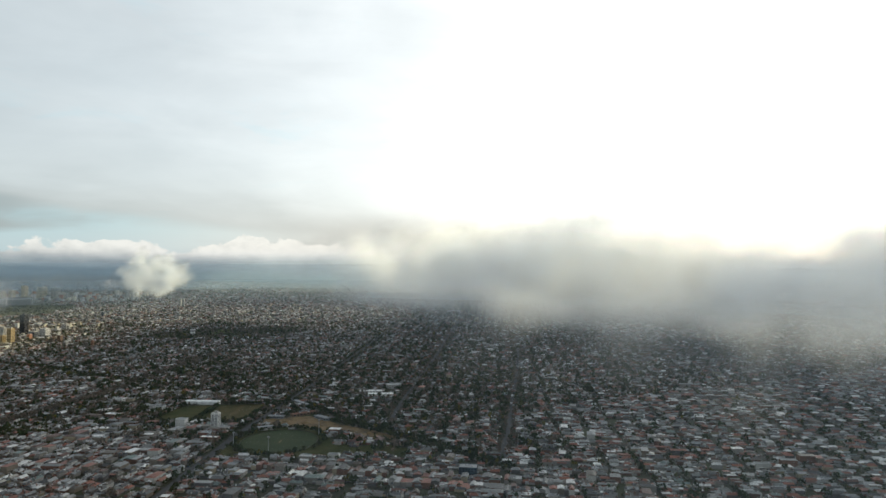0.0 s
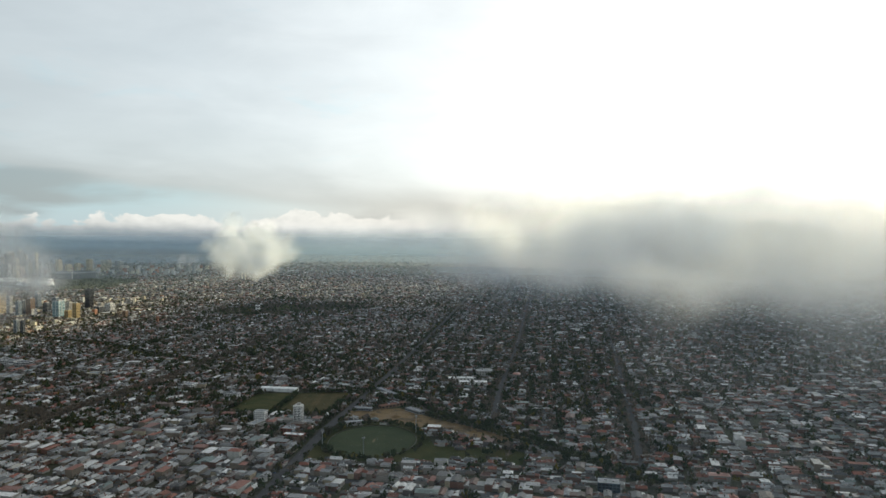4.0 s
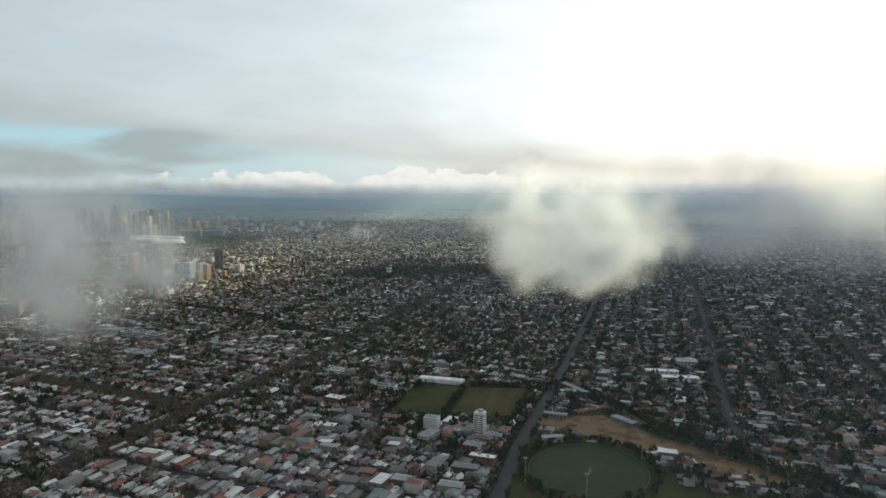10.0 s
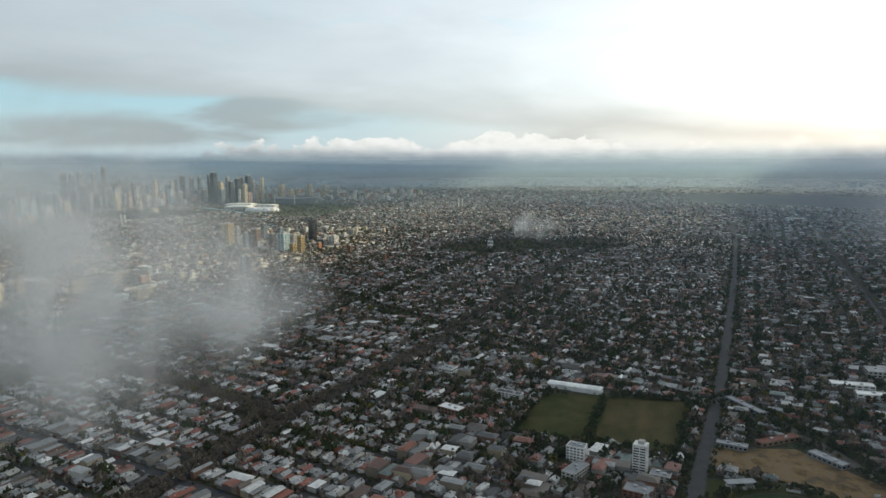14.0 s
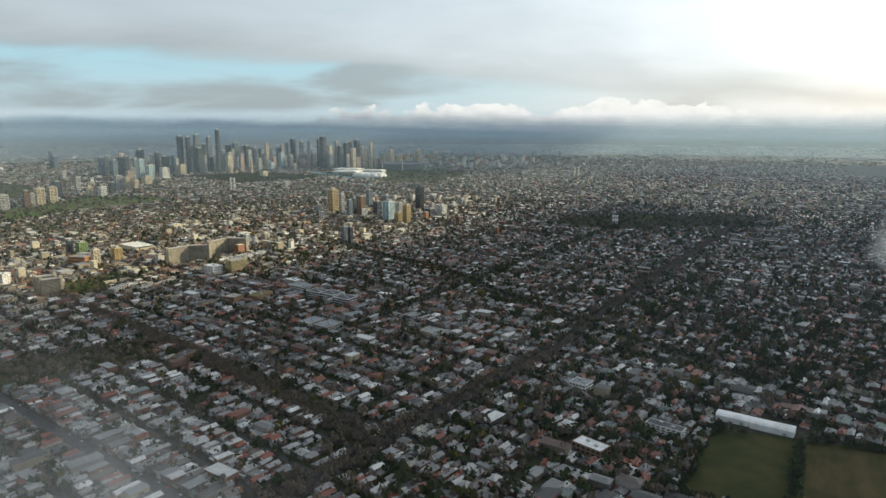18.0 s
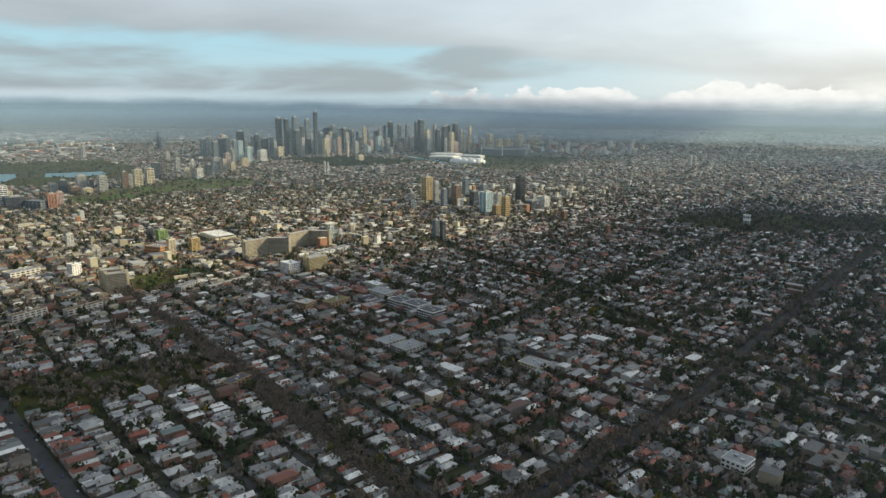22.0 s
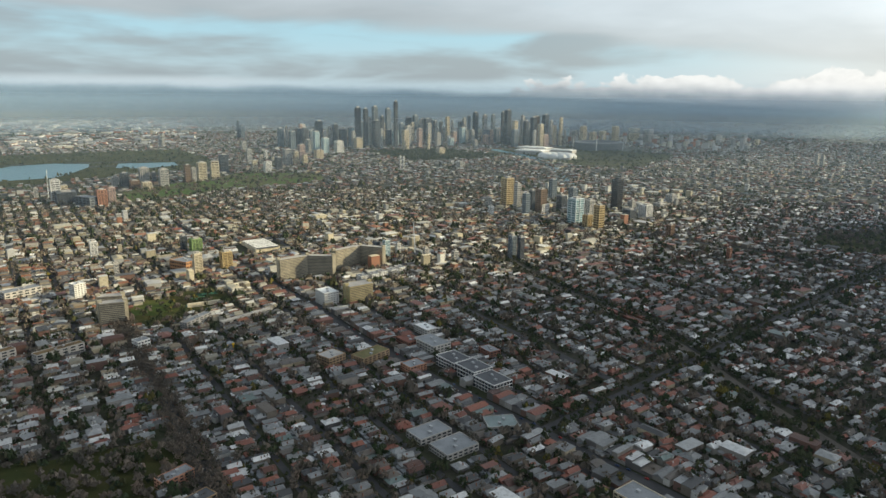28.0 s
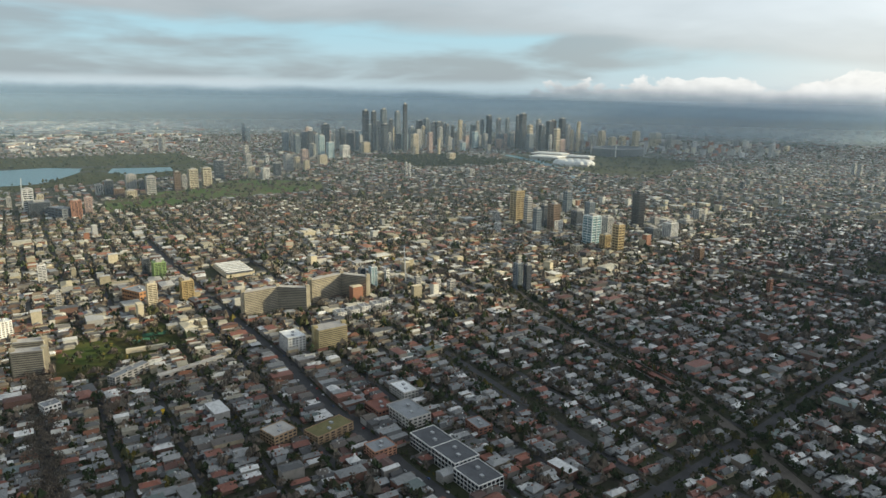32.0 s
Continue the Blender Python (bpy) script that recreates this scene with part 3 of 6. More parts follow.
tower(-3959, 4094, 32, 32, 125, "cream")
tower(-4688, 4779, 37, 37, 163, "dark")
tower(-4653, 4818, 31, 31, 180, "blue")
tower(-4121, 4363, 26, 26, 119, "pink")
tower(-4546, 4787, 30, 30, 157, "pale")
tower(-4523, 4812, 45, 45, 161, "dark")
tower(-3864, 4198, 12, 12, 104, "cream")
tower(-4567, 4911, 12, 12, 150, "blue")
tower(-4551, 4927, 21, 21, 142, "pale")
tower(-4524, 4955, 18, 18, 134, "dark")
tower(-4417, 4922, 24, 24, 175, "cream")
tower(-4464, 5016, 12, 12, 144, "pale")
tower(-4422, 5058, 28, 28, 136, "blue")
tower(-4399, 5080, 21, 21, 165, "pale")
tower(-4306, 5031, 18, 18, 181, "blue")
tower(-4271, 5063, 30, 30, 209, "dark")
tower(-4221, 5108, 24, 24, 191, "pale")
tower(-4175, 5149, 21, 21, 192, "blue")
tower(-3994, 5042, 17, 17, 218, "dark")
tower(-3902, 4988, 36, 36, 233, "dark")
tower(-3801, 4943, 27, 27, 165, "cream")
tower(-3737, 4866, 35, 35, 113, "blue")
tower(-3886, 5132, 23, 23, 194, "pale")
tower(-3805, 5068, 28, 28, 162, "dark")
tower(-3827, 5178, 34, 34, 184, "dark")
tower(-3870, 5271, 29, 29, 189, "brown")
tower(-3605, 4971, 27, 27, 151, "cream")
tower(-3822, 5308, 35, 35, 201, "dark")
tower(-3729, 5252, 20, 20, 161, "pale")
tower(-3649, 5187, 17, 17, 136, "cream")
tower(-3616, 5210, 17, 17, 188, "cream")
tower(-3650, 5309, 11, 11, 104, "pale")
tower(-3548, 5379, 34, 34, 129, "cream")
tower(-3437, 5333, 33, 33, 96, "cream")
tower(-3520, 5752, 35, 35, 120, "cream")
tower(-3508, 5991, 61, 61, 102, "cream")
tower(-3650, 5431, 32, 32, 92, "pale")
tower(-3543, 5621, 35, 35, 88, "cream")
tower(-3416, 6042, 54, 54, 93, "pale")
tower(-4557, 3345, 22, 22, 54, "pale")
tower(-3893, 3004, 23, 23, 68, "pale")
tower(-3914, 2968, 14, 14, 42, "cream")
tower(-3793, 3014, 15, 15, 46, "cream")
tower(-4068, 3201, 15, 15, 42, "white")
tower(-3539, 2833, 21, 21, 51, "cream")
tower(-3508, 2878, 28, 28, 46, "white")
tower(-3546, 2956, 25, 25, 57, "dark")
tower(-3726, 3118, 35, 35, 72, "pale")
tower(-3695, 3147, 19, 19, 64, "cream")
tower(-3918, 3324, 29, 29, 75, "pink")
tower(-3672, 3180, 21, 21, 46, "cream")
tower(-4257, 3592, 28, 28, 72, "pale")
tower(-3869, 3398, 38, 38, 47, "cream")
tower(-4103, 3703, 42, 42, 68, "white")
tower(-4267, 3973, 40, 40, 66, "cream")
tower(-5151, 3095, 15, 15, 78, "pale")
tower(-5138, 3114, 15, 15, 78, "pale")
tower(-3508, 2339, 33, 33, 56, "pale")
tower(-3477, 2364, 15, 15, 40, "dark")
tower(-3366, 2356, 29, 29, 62, "pale")
tower(-3402, 2465, 21, 21, 67, "brown")
tower(-3413, 2495, 15, 15, 53, "pale")
tower(-3429, 2536, 31, 31, 70, "cream")
tower(-3413, 2581, 30, 30, 73, "cream")
tower(-3624, 2731, 33, 33, 76, "dark")
tower(-3472, 2218, 23, 23, 34, "pale")
tower(-3452, 2245, 26, 26, 48, "dark")
tower(-3368, 2249, 31, 31, 28, "brown")
tower(-3318, 2272, 31, 31, 25, "cream")
tower(-3211, 1945, 27, 27, 70, "white")
tower(-3295, 1995, 18, 18, 39, "cream")
tower(-3166, 1961, 55, 55, 37, "dark")
tower(-3030, 2022, 27, 27, 51, "brick")
tower(-3081, 2069, 19, 19, 49, "pink")
tower(-3305, 1913, 12, 12, 37, "pale")
tower(-3221, 3402, 8, 8, 61, "white")
tower(-3196, 3401, 8, 8, 59, "white")
tower(-3103, 3670, 15, 15, 30, "white")
tower(-3634, 4072, 37, 37, 39, "cream")
tower(-2212, 2967, 29, 29, 87, "gold")
tower(-2154, 2946, 16, 16, 76, "pale")
tower(-2056, 2866, 16, 16, 65, "blue")
tower(-2102, 2954, 14, 14, 59, "dark")
tower(-2058, 2940, 24, 24, 70, "brown")
tower(-2210, 2876, 14, 14, 36, "pale")
tower(-2121, 2785, 13, 13, 28, "white")
tower(-2198, 3189, 20, 20, 66, "blue")
tower(-2046, 3029, 23, 23, 43, "dark")
tower(-2058, 3106, 21, 21, 59, "blue")
tower(-1889, 2873, 32, 32, 69, "teal")
tower(-1903, 2963, 22, 22, 53, "pale")
tower(-1798, 2848, 20, 20, 63, "gold")
tower(-1831, 2845, 19, 19, 34, "gold")
tower(-1927, 3148, 25, 25, 95, "black")
tower(-1798, 3093, 28, 28, 38, "white")
tower(-1817, 3039, 29, 29, 28, "dark")
tower(-2056, 2946, 28, 28, 26, "white")
tower(-1854, 2763, 19, 19, 16, "cream")
tower(-1903, 3199, 18, 18, 26, "pale")
tower(-1848, 3272, 29, 29, 18, "pale")
tower(-1875, 3401, 25, 25, 29, "pale")
tower(-1745, 2426, 13, 13, 49, "blue")
tower(-1725, 2430, 11, 11, 48, "dark")
tower(-1941, 2208, 11, 11, 37, "dark")
tower(-1922, 2220, 12, 12, 41, "teal")
tower(-1930, 2260, 8, 8, 27, "white")
tower(-1850, 2267, 9, 9, 29, "pale")
tower(-1834, 2302, 9, 9, 21, "white")
tower(-1805, 2310, 12, 12, 23, "pale")
tower(-2353, 1773, 14, 14, 35, "white")
tower(-2070, 1869, 15, 15, 43, "cream")
tower(-2078, 1932, 20, 20, 35, "gold")
tower(-2249, 1950, 22, 22, 32, "green")
tower(-2281, 1937, 13, 13, 35, "dark")
tower(-2173, 1754, 8, 8, 24, "pale")
tower(-1413, 2760, 8, 8, 26, "brick")
tower(-1626, 2909, 15, 15, 27, "brown")
tower(-3071, 3651, 28, 28, 29, "pale")
tower(-1959, 5107, 16, 16, 58, "pale")
tower(-1924, 5079, 16, 16, 57, "pale")
tower(-2765, 6431, 26, 26, 38, "cream")
tower(-2100, 4224, 13, 13, 27, "dark")
tower(-1833, 3917, 11, 11, 23, "white")

# lower towers that fill the city between the tall ones
city = np.random.default_rng(31)
for k in range(78):
    a = city.uniform(0, 1)
    b = city.uniform(0, 1)
    x = (1 - a) * (-4760 - 620 * b) + a * (-3560 - 500 * b) + city.normal(0, 40)
    y = (1 - a) * (3640 + 480 * b) + a * (5150 + 700 * b) + city.normal(0, 40)
    if any(math.hypot(x - tx, y - ty) < tw * 0.8 + 22 for tx, ty, tw in TALL):
        continue
    h = 38 + city.gamma(2.2, 22)
    side = city.uniform(17, 36)
    tower(round(x), round(y), round(side), round(side * city.uniform(0.7, 1.2)), round(min(h, 135)), str(city.choice(["dark", "blue", "blue", "pale", "pale", "cream", "teal", "pink", "white"])))

# ---------------------------------------------------------------- streets, houses and trees
rng = np.random.default_rng(7)
U = np.array((math.cos(radians(-11)), math.sin(radians(-11))))
V = np.array((math.sin(radians(4.5)), math.cos(radians(4.5))))
U2 = np.array((math.cos(radians(-7)), math.sin(radians(-7))))
ORIGIN = np.array((-900.0, 1400.0))


def clear_of(x, y, roads=True, parks=True, tall=True, margin=9.0):
    ok = np.ones(x.shape, bool)
    if roads:
        for line, width in ROADS.values():
            ok &= off_line(x, y, line) > width / 2 + margin
        ok &= off_line(x, y, RAIL) > 16 + margin * 0.5
    if parks:
        for poly in PARKS.values():
            ok &= ~inside(x, y, poly)
    if tall:
        for tx, ty, tw in TALL:
            ok &= np.hypot(x - tx, y - ty) > tw * 0.7 + 6
    return ok


def in_reach(x, y, lo, hi):
    """The wedge of suburbs over which the flight looks."""
    d = np.hypot(x - MID[0], y - MID[1])
    az = np.degrees(np.arctan2(x + 500, y - 500))
    return (d >= lo) & (d < hi) & (az > -82) & (x < 0.80 * y + 60) & (y > 760)


def house_rows(pitch, block, depth, lo, hi, cross=236.0):
    """Centres, turns and sizes of the houses along a grid of streets: streets run east in the west, north in the east."""
    out = []
    for east in (False, True):
        first, second = (U2 if east else U), V
        span = 7200
        if not east:
            a = np.arange(-span, span, pitch)
            k = np.arange(-40 if hi < 3000 else -60, 110)
            aa, kk = np.meshgrid(a, k)
            aa = aa + (kk % 3) * 1.7
            keep = np.abs((aa + 900 * (kk // 7) * 0.31) % cross - cross / 2) > 6.5
            for row, b0 in ((0, 7.5 + depth / 2), (1, block - 7.5 - depth / 2)):
                bb = kk * block + b0
                x, y = ORIGIN[0] + aa * U[0] + bb * V[0], ORIGIN[1] + aa * U[1] + bb * V[1]
                ok = keep & (x < -395 + (y - 1200) * 0.068) & in_reach(x, y, lo, hi)
                out.append(np.column_stack([x[ok], y[ok], np.full(ok.sum(), -11.0), np.full(ok.sum(), float(row))]))
        else:
            b = np.arange(-span, span, pitch)
            k = np.arange(-60, 80)
            bb, kk = np.meshgrid(b, k)
            keep = np.abs((bb + kk * 71.0) % cross - cross / 2) > 6.5
            for row, a0 in ((0, 7.5 + depth / 2), (1, block - 7.5 - depth / 2)):
                aa = kk * block + a0
                x, y = ORIGIN[0] + aa * U2[0] + bb * V[0], ORIGIN[1] + aa * U2[1] + bb * V[1]
                ok = keep & (x >= -395 + (y - 1200) * 0.068) & in_reach(x, y, lo, hi)
                out.append(np.column_stack([x[ok], y[ok], np.full(ok.sum(), 85.0), np.full(ok.sum(), float(row))]))
    return np.vstack(out)


def house_shapes(p, w, d, h, rise, hip, turn):
    """Walls (n, 8, 3) and roofs (n, 6, 3): ridges run along the longer side, hip is how far they stop short of the ends."""
    n = len(p)
    c, s = np.cos(np.radians(turn))[:, None], np.sin(np.radians(turn))[:, None]
    sx, sy = np.array([-1, 1, 1, -1]) * 0.5, np.array([-1, -1, 1, 1]) * 0.5

    def world(lx, ly, z):
        return np.stack([p[:, :1] + lx * c - ly * s, p[:, 1:2] + lx * s + ly * c, np.broadcast_to(z, lx.shape)], -1)

    wx, wy = sx * w[:, None], sy * d[:, None]
    walls = np.concatenate([world(wx, wy, 0 * wx), world(wx, wy, h[:, None])], 1)
    ex, ey = sx * (w[:, None] + 0.9), sy * (d[:, None] + 0.9)
    eaves = world(ex, ey, h[:, None] + 0.02)
    long_y = d >= w
    half = np.where(long_y, d, w) / 2 + 0.45 - hip
    rx = np.where(long_y[:, None], 0.0, half[:, None] * np.array([-1, 1]))
    ry = np.where(long_y[:, None], half[:, None] * np.array([-1, 1]), 0.0)
    ridge = world(rx, ry, (h + rise)[:, None])
    # order eaves so that the ridge always runs from edge 0-1 to edge 2-3
    order = np.where(long_y[:, None], np.array([0, 1, 2, 3]), np.array([3, 0, 1, 2]))
    eaves = np.take_along_axis(eaves, order[..., None], 1)
    return walls, np.concatenate([eaves, ridge], 1)


W_Q = np.array([(0, 1, 5, 4), (1, 2, 6, 5), (2, 3, 7, 6), (3, 0, 4, 7)])
R_Q = np.array([(1, 2, 5, 4), (3, 0, 4, 5)])
R_T = np.array([(0, 1, 4), (2, 3, 5)])


def joined_houses(name, walls, roofs, label, mats=None):
    n = len(walls)
    v = np.vstack([walls.reshape(-1, 3), roofs.reshape(-1, 3)])
    qw = (W_Q[None] + 8 * np.arange(n)[:, None, None]).reshape(-1, 4)
    base = 8 * n + 6 * np.arange(n)[:, None, None]
    qr, tr = (R_Q[None] + base).reshape(-1, 4), (R_T[None] + base).reshape(-1, 3)
    me = mesh_of(name, lay(v), np.vstack([qw, qr]), tr, np.r_[np.zeros(len(qw)), np.ones(len(qr))], np.ones(len(tr)))
    return put(name, me, mats or [M_WALL, M_ROOF], None, label, "houses", kind="stuff")



# ---------------------------------------------------------------- landmarks
def keep_clear(x, y, w, d, turn):
    """Keeps houses off a long building, with circles along its length."""
    short, long = min(w, d), max(w, d)
    a = radians(turn + (0 if w >= d else 90))
    for k in np.linspace(-1, 1, max(1, round(long / short))):
        o = k * (long - short) / 2
        TALL.append((x + o * math.cos(a), y + o * math.sin(a), short))


def slab_block(name, ends, depth, height, face, band, label, category, balcony=0.9):
    """A bent slab block along a row of plan points: walls, galleries floor by floor, stair towers at the bends."""
    x0, y0 = ends[0]
    ob = thing(name, x0, y0, label, category)
    for (ax, ay), (bx, by) in zip(ends[:-1], ends[1:]):
        length, turn = math.hypot(bx - ax, by - ay), math.degrees(math.atan2(by - ay, bx - ax))
        mx, my = (ax + bx) / 2 - x0, (ay + by) / 2 - y0
        box_part("wall", [(mx, my, 0, length, depth, height, turn)], face, ob)
        c, s = math.cos(radians(turn)), math.sin(radians(turn))
        rows = [(mx + s * o, my - c * o, z, length - 1.5, balcony, 1.15, turn) for z in np.arange(1.2, height - 1.5, 2.9) for o in (depth / 2, -depth / 2)]
        for row in rows:
            box_part("gallery", [row], band, ob)
        box_part("roof_slab", [(mx, my, height, length + 0.6, depth + 1.2, 0.6, turn)], M_CONC, ob)
    for bx, by in ends:
        box_part("stair_tower", [(bx - x0, by - y0, 0, 6.5, 6.5, height + 4, -10)], face, ob)
    for (ax, ay), (bx, by) in zip(ends[:-1], ends[1:]):
        keep_clear((ax + bx) / 2, (ay + by) / 2, math.hypot(bx - ax, by - ay), depth, math.degrees(math.atan2(by - ay, bx - ax)))
    return ob


M_ESTATE = material("estate_panel", (0.40, 0.36, 0.27), 0.85)
M_GALLERY = material("gallery_panel", (0.13, 0.12, 0.105), 0.85)
slab_block("housing_estate", [(-1928, 1961), (-1923, 2021), (-1885, 2055)], 11, 41, M_ESTATE, M_GALLERY, "long cream bent housing estate slab with galleries", "apartment building")
slab_block("housing_estate", [(-1922, 2083), (-1924, 2150), (-1876, 2173)], 11, 41, M_ESTATE, M_GALLERY, "cream bent housing estate slab in low sun", "apartment building")
slab_block("housing_tower", [(-1891, 1630), (-1877, 1662)], 15, 36, M_ESTATE, M_GALLERY, "tan slab tower with striped floors beside a park", "apartment building")
slab_block("housing_tower", [(-1928, 1640), (-1914, 1672)], 15, 36, M_ESTATE, M_GALLERY, "tan slab tower with striped floors beside a park", "apartment building")
slab_block("apartment_slab", [(-1728, 1968), (-1722, 2012)], 24, 31, material("ochre_panel", (0.44, 0.37, 0.20), 0.8), M_GALLERY, "ochre panelled apartment slab in low sun", "apartment building", 0.4)


def windows_block(name, x, y, w, d, h, turn, wall_mat, label, storeys, bays, roof=M_GREYROOF, category="building", wide=0.6, tall=0.48):
    """A low block with a parapet, rows of single windows and rooftop units."""
    keep_clear(x, y, w, d, turn)
    bays = min(bays, 7)
    ob = thing(name, x, y, label, category, "", turn)
    face = box_part("wall", [(0, 0, 0, w, d, h, 0)], wall_mat, ob)
    box_part("roof", [(0, 0, h + 0.05, w - 0.8, d - 0.8, 0.15, 0)], roof, ob)
    p = 0.5
    box_part("parapet", [(0, -d / 2 + p / 2, h, w, p, 0.9, 0), (0, d / 2 - p / 2, h, w, p, 0.9, 0), (-w / 2 + p / 2, 0, h, p, d - 2 * p, 0.9, 0), (w / 2 - p / 2, 0, h, p, d - 2 * p, 0.9, 0)], wall_mat, ob)
    for k in range(storeys):
        z = (k + 0.5 - tall * 0.5) * h / storeys + 0.2
        hh = h / storeys * tall
        for sx in (np.arange(bays) + 0.5) / bays - 0.5:
            for sy in (-1, 1):
                box_part("window", [(sx * w, sy * (d / 2 + 0.02), z, w / bays * wide, 0.12, hh, 0)], G_DARK, face)
        side = min(6, max(1, round(bays * d / w)))
        for sy in (np.arange(side) + 0.5) / side - 0.5:
            for sx in (-1, 1):
                box_part("window", [(sx * (w / 2 + 0.02), sy * d, z, 0.12, d / side * wide, hh, 0)], G_DARK, face)
    for k in range(2):
        box_part("roof_unit", [((k - 0.4) * w * 0.35, (0.3 - k * 0.5) * d * 0.4, h + 0.2, min(4, w * 0.2), min(3, d * 0.2), 1.8, 0)], M_STEEL, ob)
    return ob


M_WHITEWALL = STYLES["white"][1]
windows_block("apartment_block", -1752, 1945, 34, 26, 22, -8, M_WHITEWALL, "white cube apartment block with scattered dark windows", 6, 8, M_WHITE)
windows_block("warehouse", -2125, 1868, 46, 34, 21, 17, material("orange_brick", (0.40, 0.21, 0.10), 0.9), "orange brick warehouse with arched bays", 3, 7)
windows_block("office_block", -545, 1436, 21, 15, 21, -8, M_WHITEWALL, "white office block with blue window bands", 6, 5)
windows_block("flats", -540, 1398, 16, 34, 11, -20, STYLES["pale"][1], "pale three-storey flats beside the park", 3, 3)
windows_block("flats", -470, 1376, 30, 22, 9, -8, M_BRICK, "red brick flats with flat roofs", 3, 5)
windows_block("flats", -450, 1420, 22, 16, 9, -8, STYLES["pale"][1], "pale flats beside the main road", 3, 4)
windows_block("flats", -452, 1335, 36, 14, 10, -8, M_BRICK, "red brick flats with flat roofs", 3, 6, M_WHITE)
windows_block("showroom", 45, 1150, 30, 22, 12, -7, G_BLUE, "blue and white showroom beside the railway", 3, 6, M_GREYROOF)
for k, (x, y) in enumerate(((-1412, 1904), (-1372, 1898), (-1333, 1890))):
    windows_block("shop_apartments", x, y, 38, 30, 13 + k % 2 * 2, -7, M_WHITEWALL, "new white framed apartments over shops with dark glass", 3, 7, M_DARKROOF, wide=0.82, tall=0.78)
windows_block("shop_apartments", -1478, 1928, 46, 30, 12, -7, STYLES["pale"][1], "grey flat-roofed shops and flats", 3, 7, M_GREYROOF)
windows_block("brick_shops", -1512, 1915, 30, 24, 9, -7, M_BRICK, "brown brick shops along the main street", 2, 6, M_RUST)
windows_block("shopping_centre", -1262, 1750, 30, 40, 7, -7, M_CONC, "flat grey shopping centre with white edges", 2, 7, M_GREYROOF)
windows_block("shopping_centre", -1300, 1752, 26, 40, 7, -7, M_CONC, "flat grey shopping centre with white edges", 2, 5, M_GREYROOF)
windows_block("petrol_station", -1262, 1822, 26, 34, 6, -35, M_CONC, "grey canopy hall at a street corner", 1, 5, material("green_grey_roof", (0.20, 0.25, 0.25), 0.5))
windows_block("shop_hall", -1085, 1803, 38, 28, 7, -7, STYLES["cream"][1], "wide grey-roofed shop hall with pale front", 2, 10, M_GREYROOF)
windows_block("brick_flats", -1440, 1858, 22, 26, 9, -7, STYLES["brick"][1], "salmon brick flats with pale roof", 3, 4, M_GREYROOF)
windows_block("brick_flats", -1405, 1966, 26, 18, 10, -12, M_BRICK, "red brick flats with grey roof", 3, 5, M_GREYROOF)
windows_block("school_hall", -735, 1533, 36, 20, 9, -16, STYLES["brown"][1], "brown hall with a bright white roof edge", 2, 6, M_WHITE)
windows_block("flats", -675, 1618, 42, 14, 9, -10, M_WHITEWALL, "long white flats with dark roof", 3, 8, M_DARKROOF)
windows_block("mansion", -800, 1700, 24, 22, 9, -10, M_WHITEWALL, "white two-storey mansion among trees", 2, 5, M_GREYROOF)
windows_block("school", -135, 1915, 40, 30, 10, 3, STYLES["pale"][1], "grey school block with white roofs", 2, 6, M_GREYROOF)
windows_block("school", -190, 1830, 60, 18, 8, 3, M_WHITEWALL, "long white-roofed school wing", 2, 9, M_WHITE)
windows_block("school", -160, 1790, 66, 18, 8, 3, M_WHITEWALL, "long white-roofed school wing", 2, 9, M_WHITE)
windows_block("community_centre", -1530, 1965, 34, 20, 10, -8, STYLES["pale"][1], "pale flat-roofed blocks on the estate lawn", 3, 6, M_WHITE)
for k in range(5):
    windows_block("walk_up_flats", -1822 + 3 * (k % 2), 2075 + 24 * k, 22, 15, 11, -10, M_WHITEWALL, "white four-storey walk-up flats in a row", 4, 4, M_GREYROOF)
windows_block("palace_hall", -3060, 1990, 74, 34, 30, 15, STYLES["dark"][1], "long dark block with white framed bays", 4, 4, M_GREYROOF)
windows_block("hill_school", 75, 4700, 90, 24, 16, -5, M_WHITEWALL, "long white building on the far rise", 3, 10, M_WHITE)
windows_block("white_hall", -1165, 3190, 18, 13, 28, -5, M_WHITEWALL, "lone white block above the dark parkland", 2, 3, M_WHITE)

M_TANBRICK = material("tan_brick", (0.36, 0.25, 0.15), 0.9, 0, 0.15, 3.0)
windows_block("park_apartments", -1803, 1738, 13, 56, 10, 25, M_CONC, "pale three-storey apartments along the park edge", 3, 3, M_GREYROOF)
windows_block("arcade_row", -1775, 1808, 9, 92, 5, 6, M_CONC, "long low building with a pale flat roof", 1, 2, M_CONC)
windows_block("brick_flats", -1535, 1797, 26, 28, 11, 5, M_TANBRICK, "tan brick flats with a pale flat roof", 3, 5, M_CONC)
windows_block("brick_flats", -1508, 1842, 24, 48, 9, 5, M_TANBRICK, "long tan brick flats with a mossy roof", 3, 5, material("mossy_roof", (0.17, 0.155, 0.07), 0.9))
windows_block("school", -1800, 1545, 14, 62, 12, 8, M_CONC, "long pale school wing with brown roof", 3, 3, M_DIRT)
windows_block("school", -1838, 1474, 14, 58, 12, 10, M_CONC, "long pale school wing with brown roof", 3, 3, M_DIRT)
windows_block("brick_flats", -1398, 1525, 14, 32, 9, 8, STYLES["brick"][1], "orange brick flats among trees", 3, 3, M_GREYROOF)
windows_block("brick_flats", -1347, 1519, 16, 36, 9, 8, M_TANBRICK, "tan brick flats with dark roof", 3, 3, M_DARKROOF)
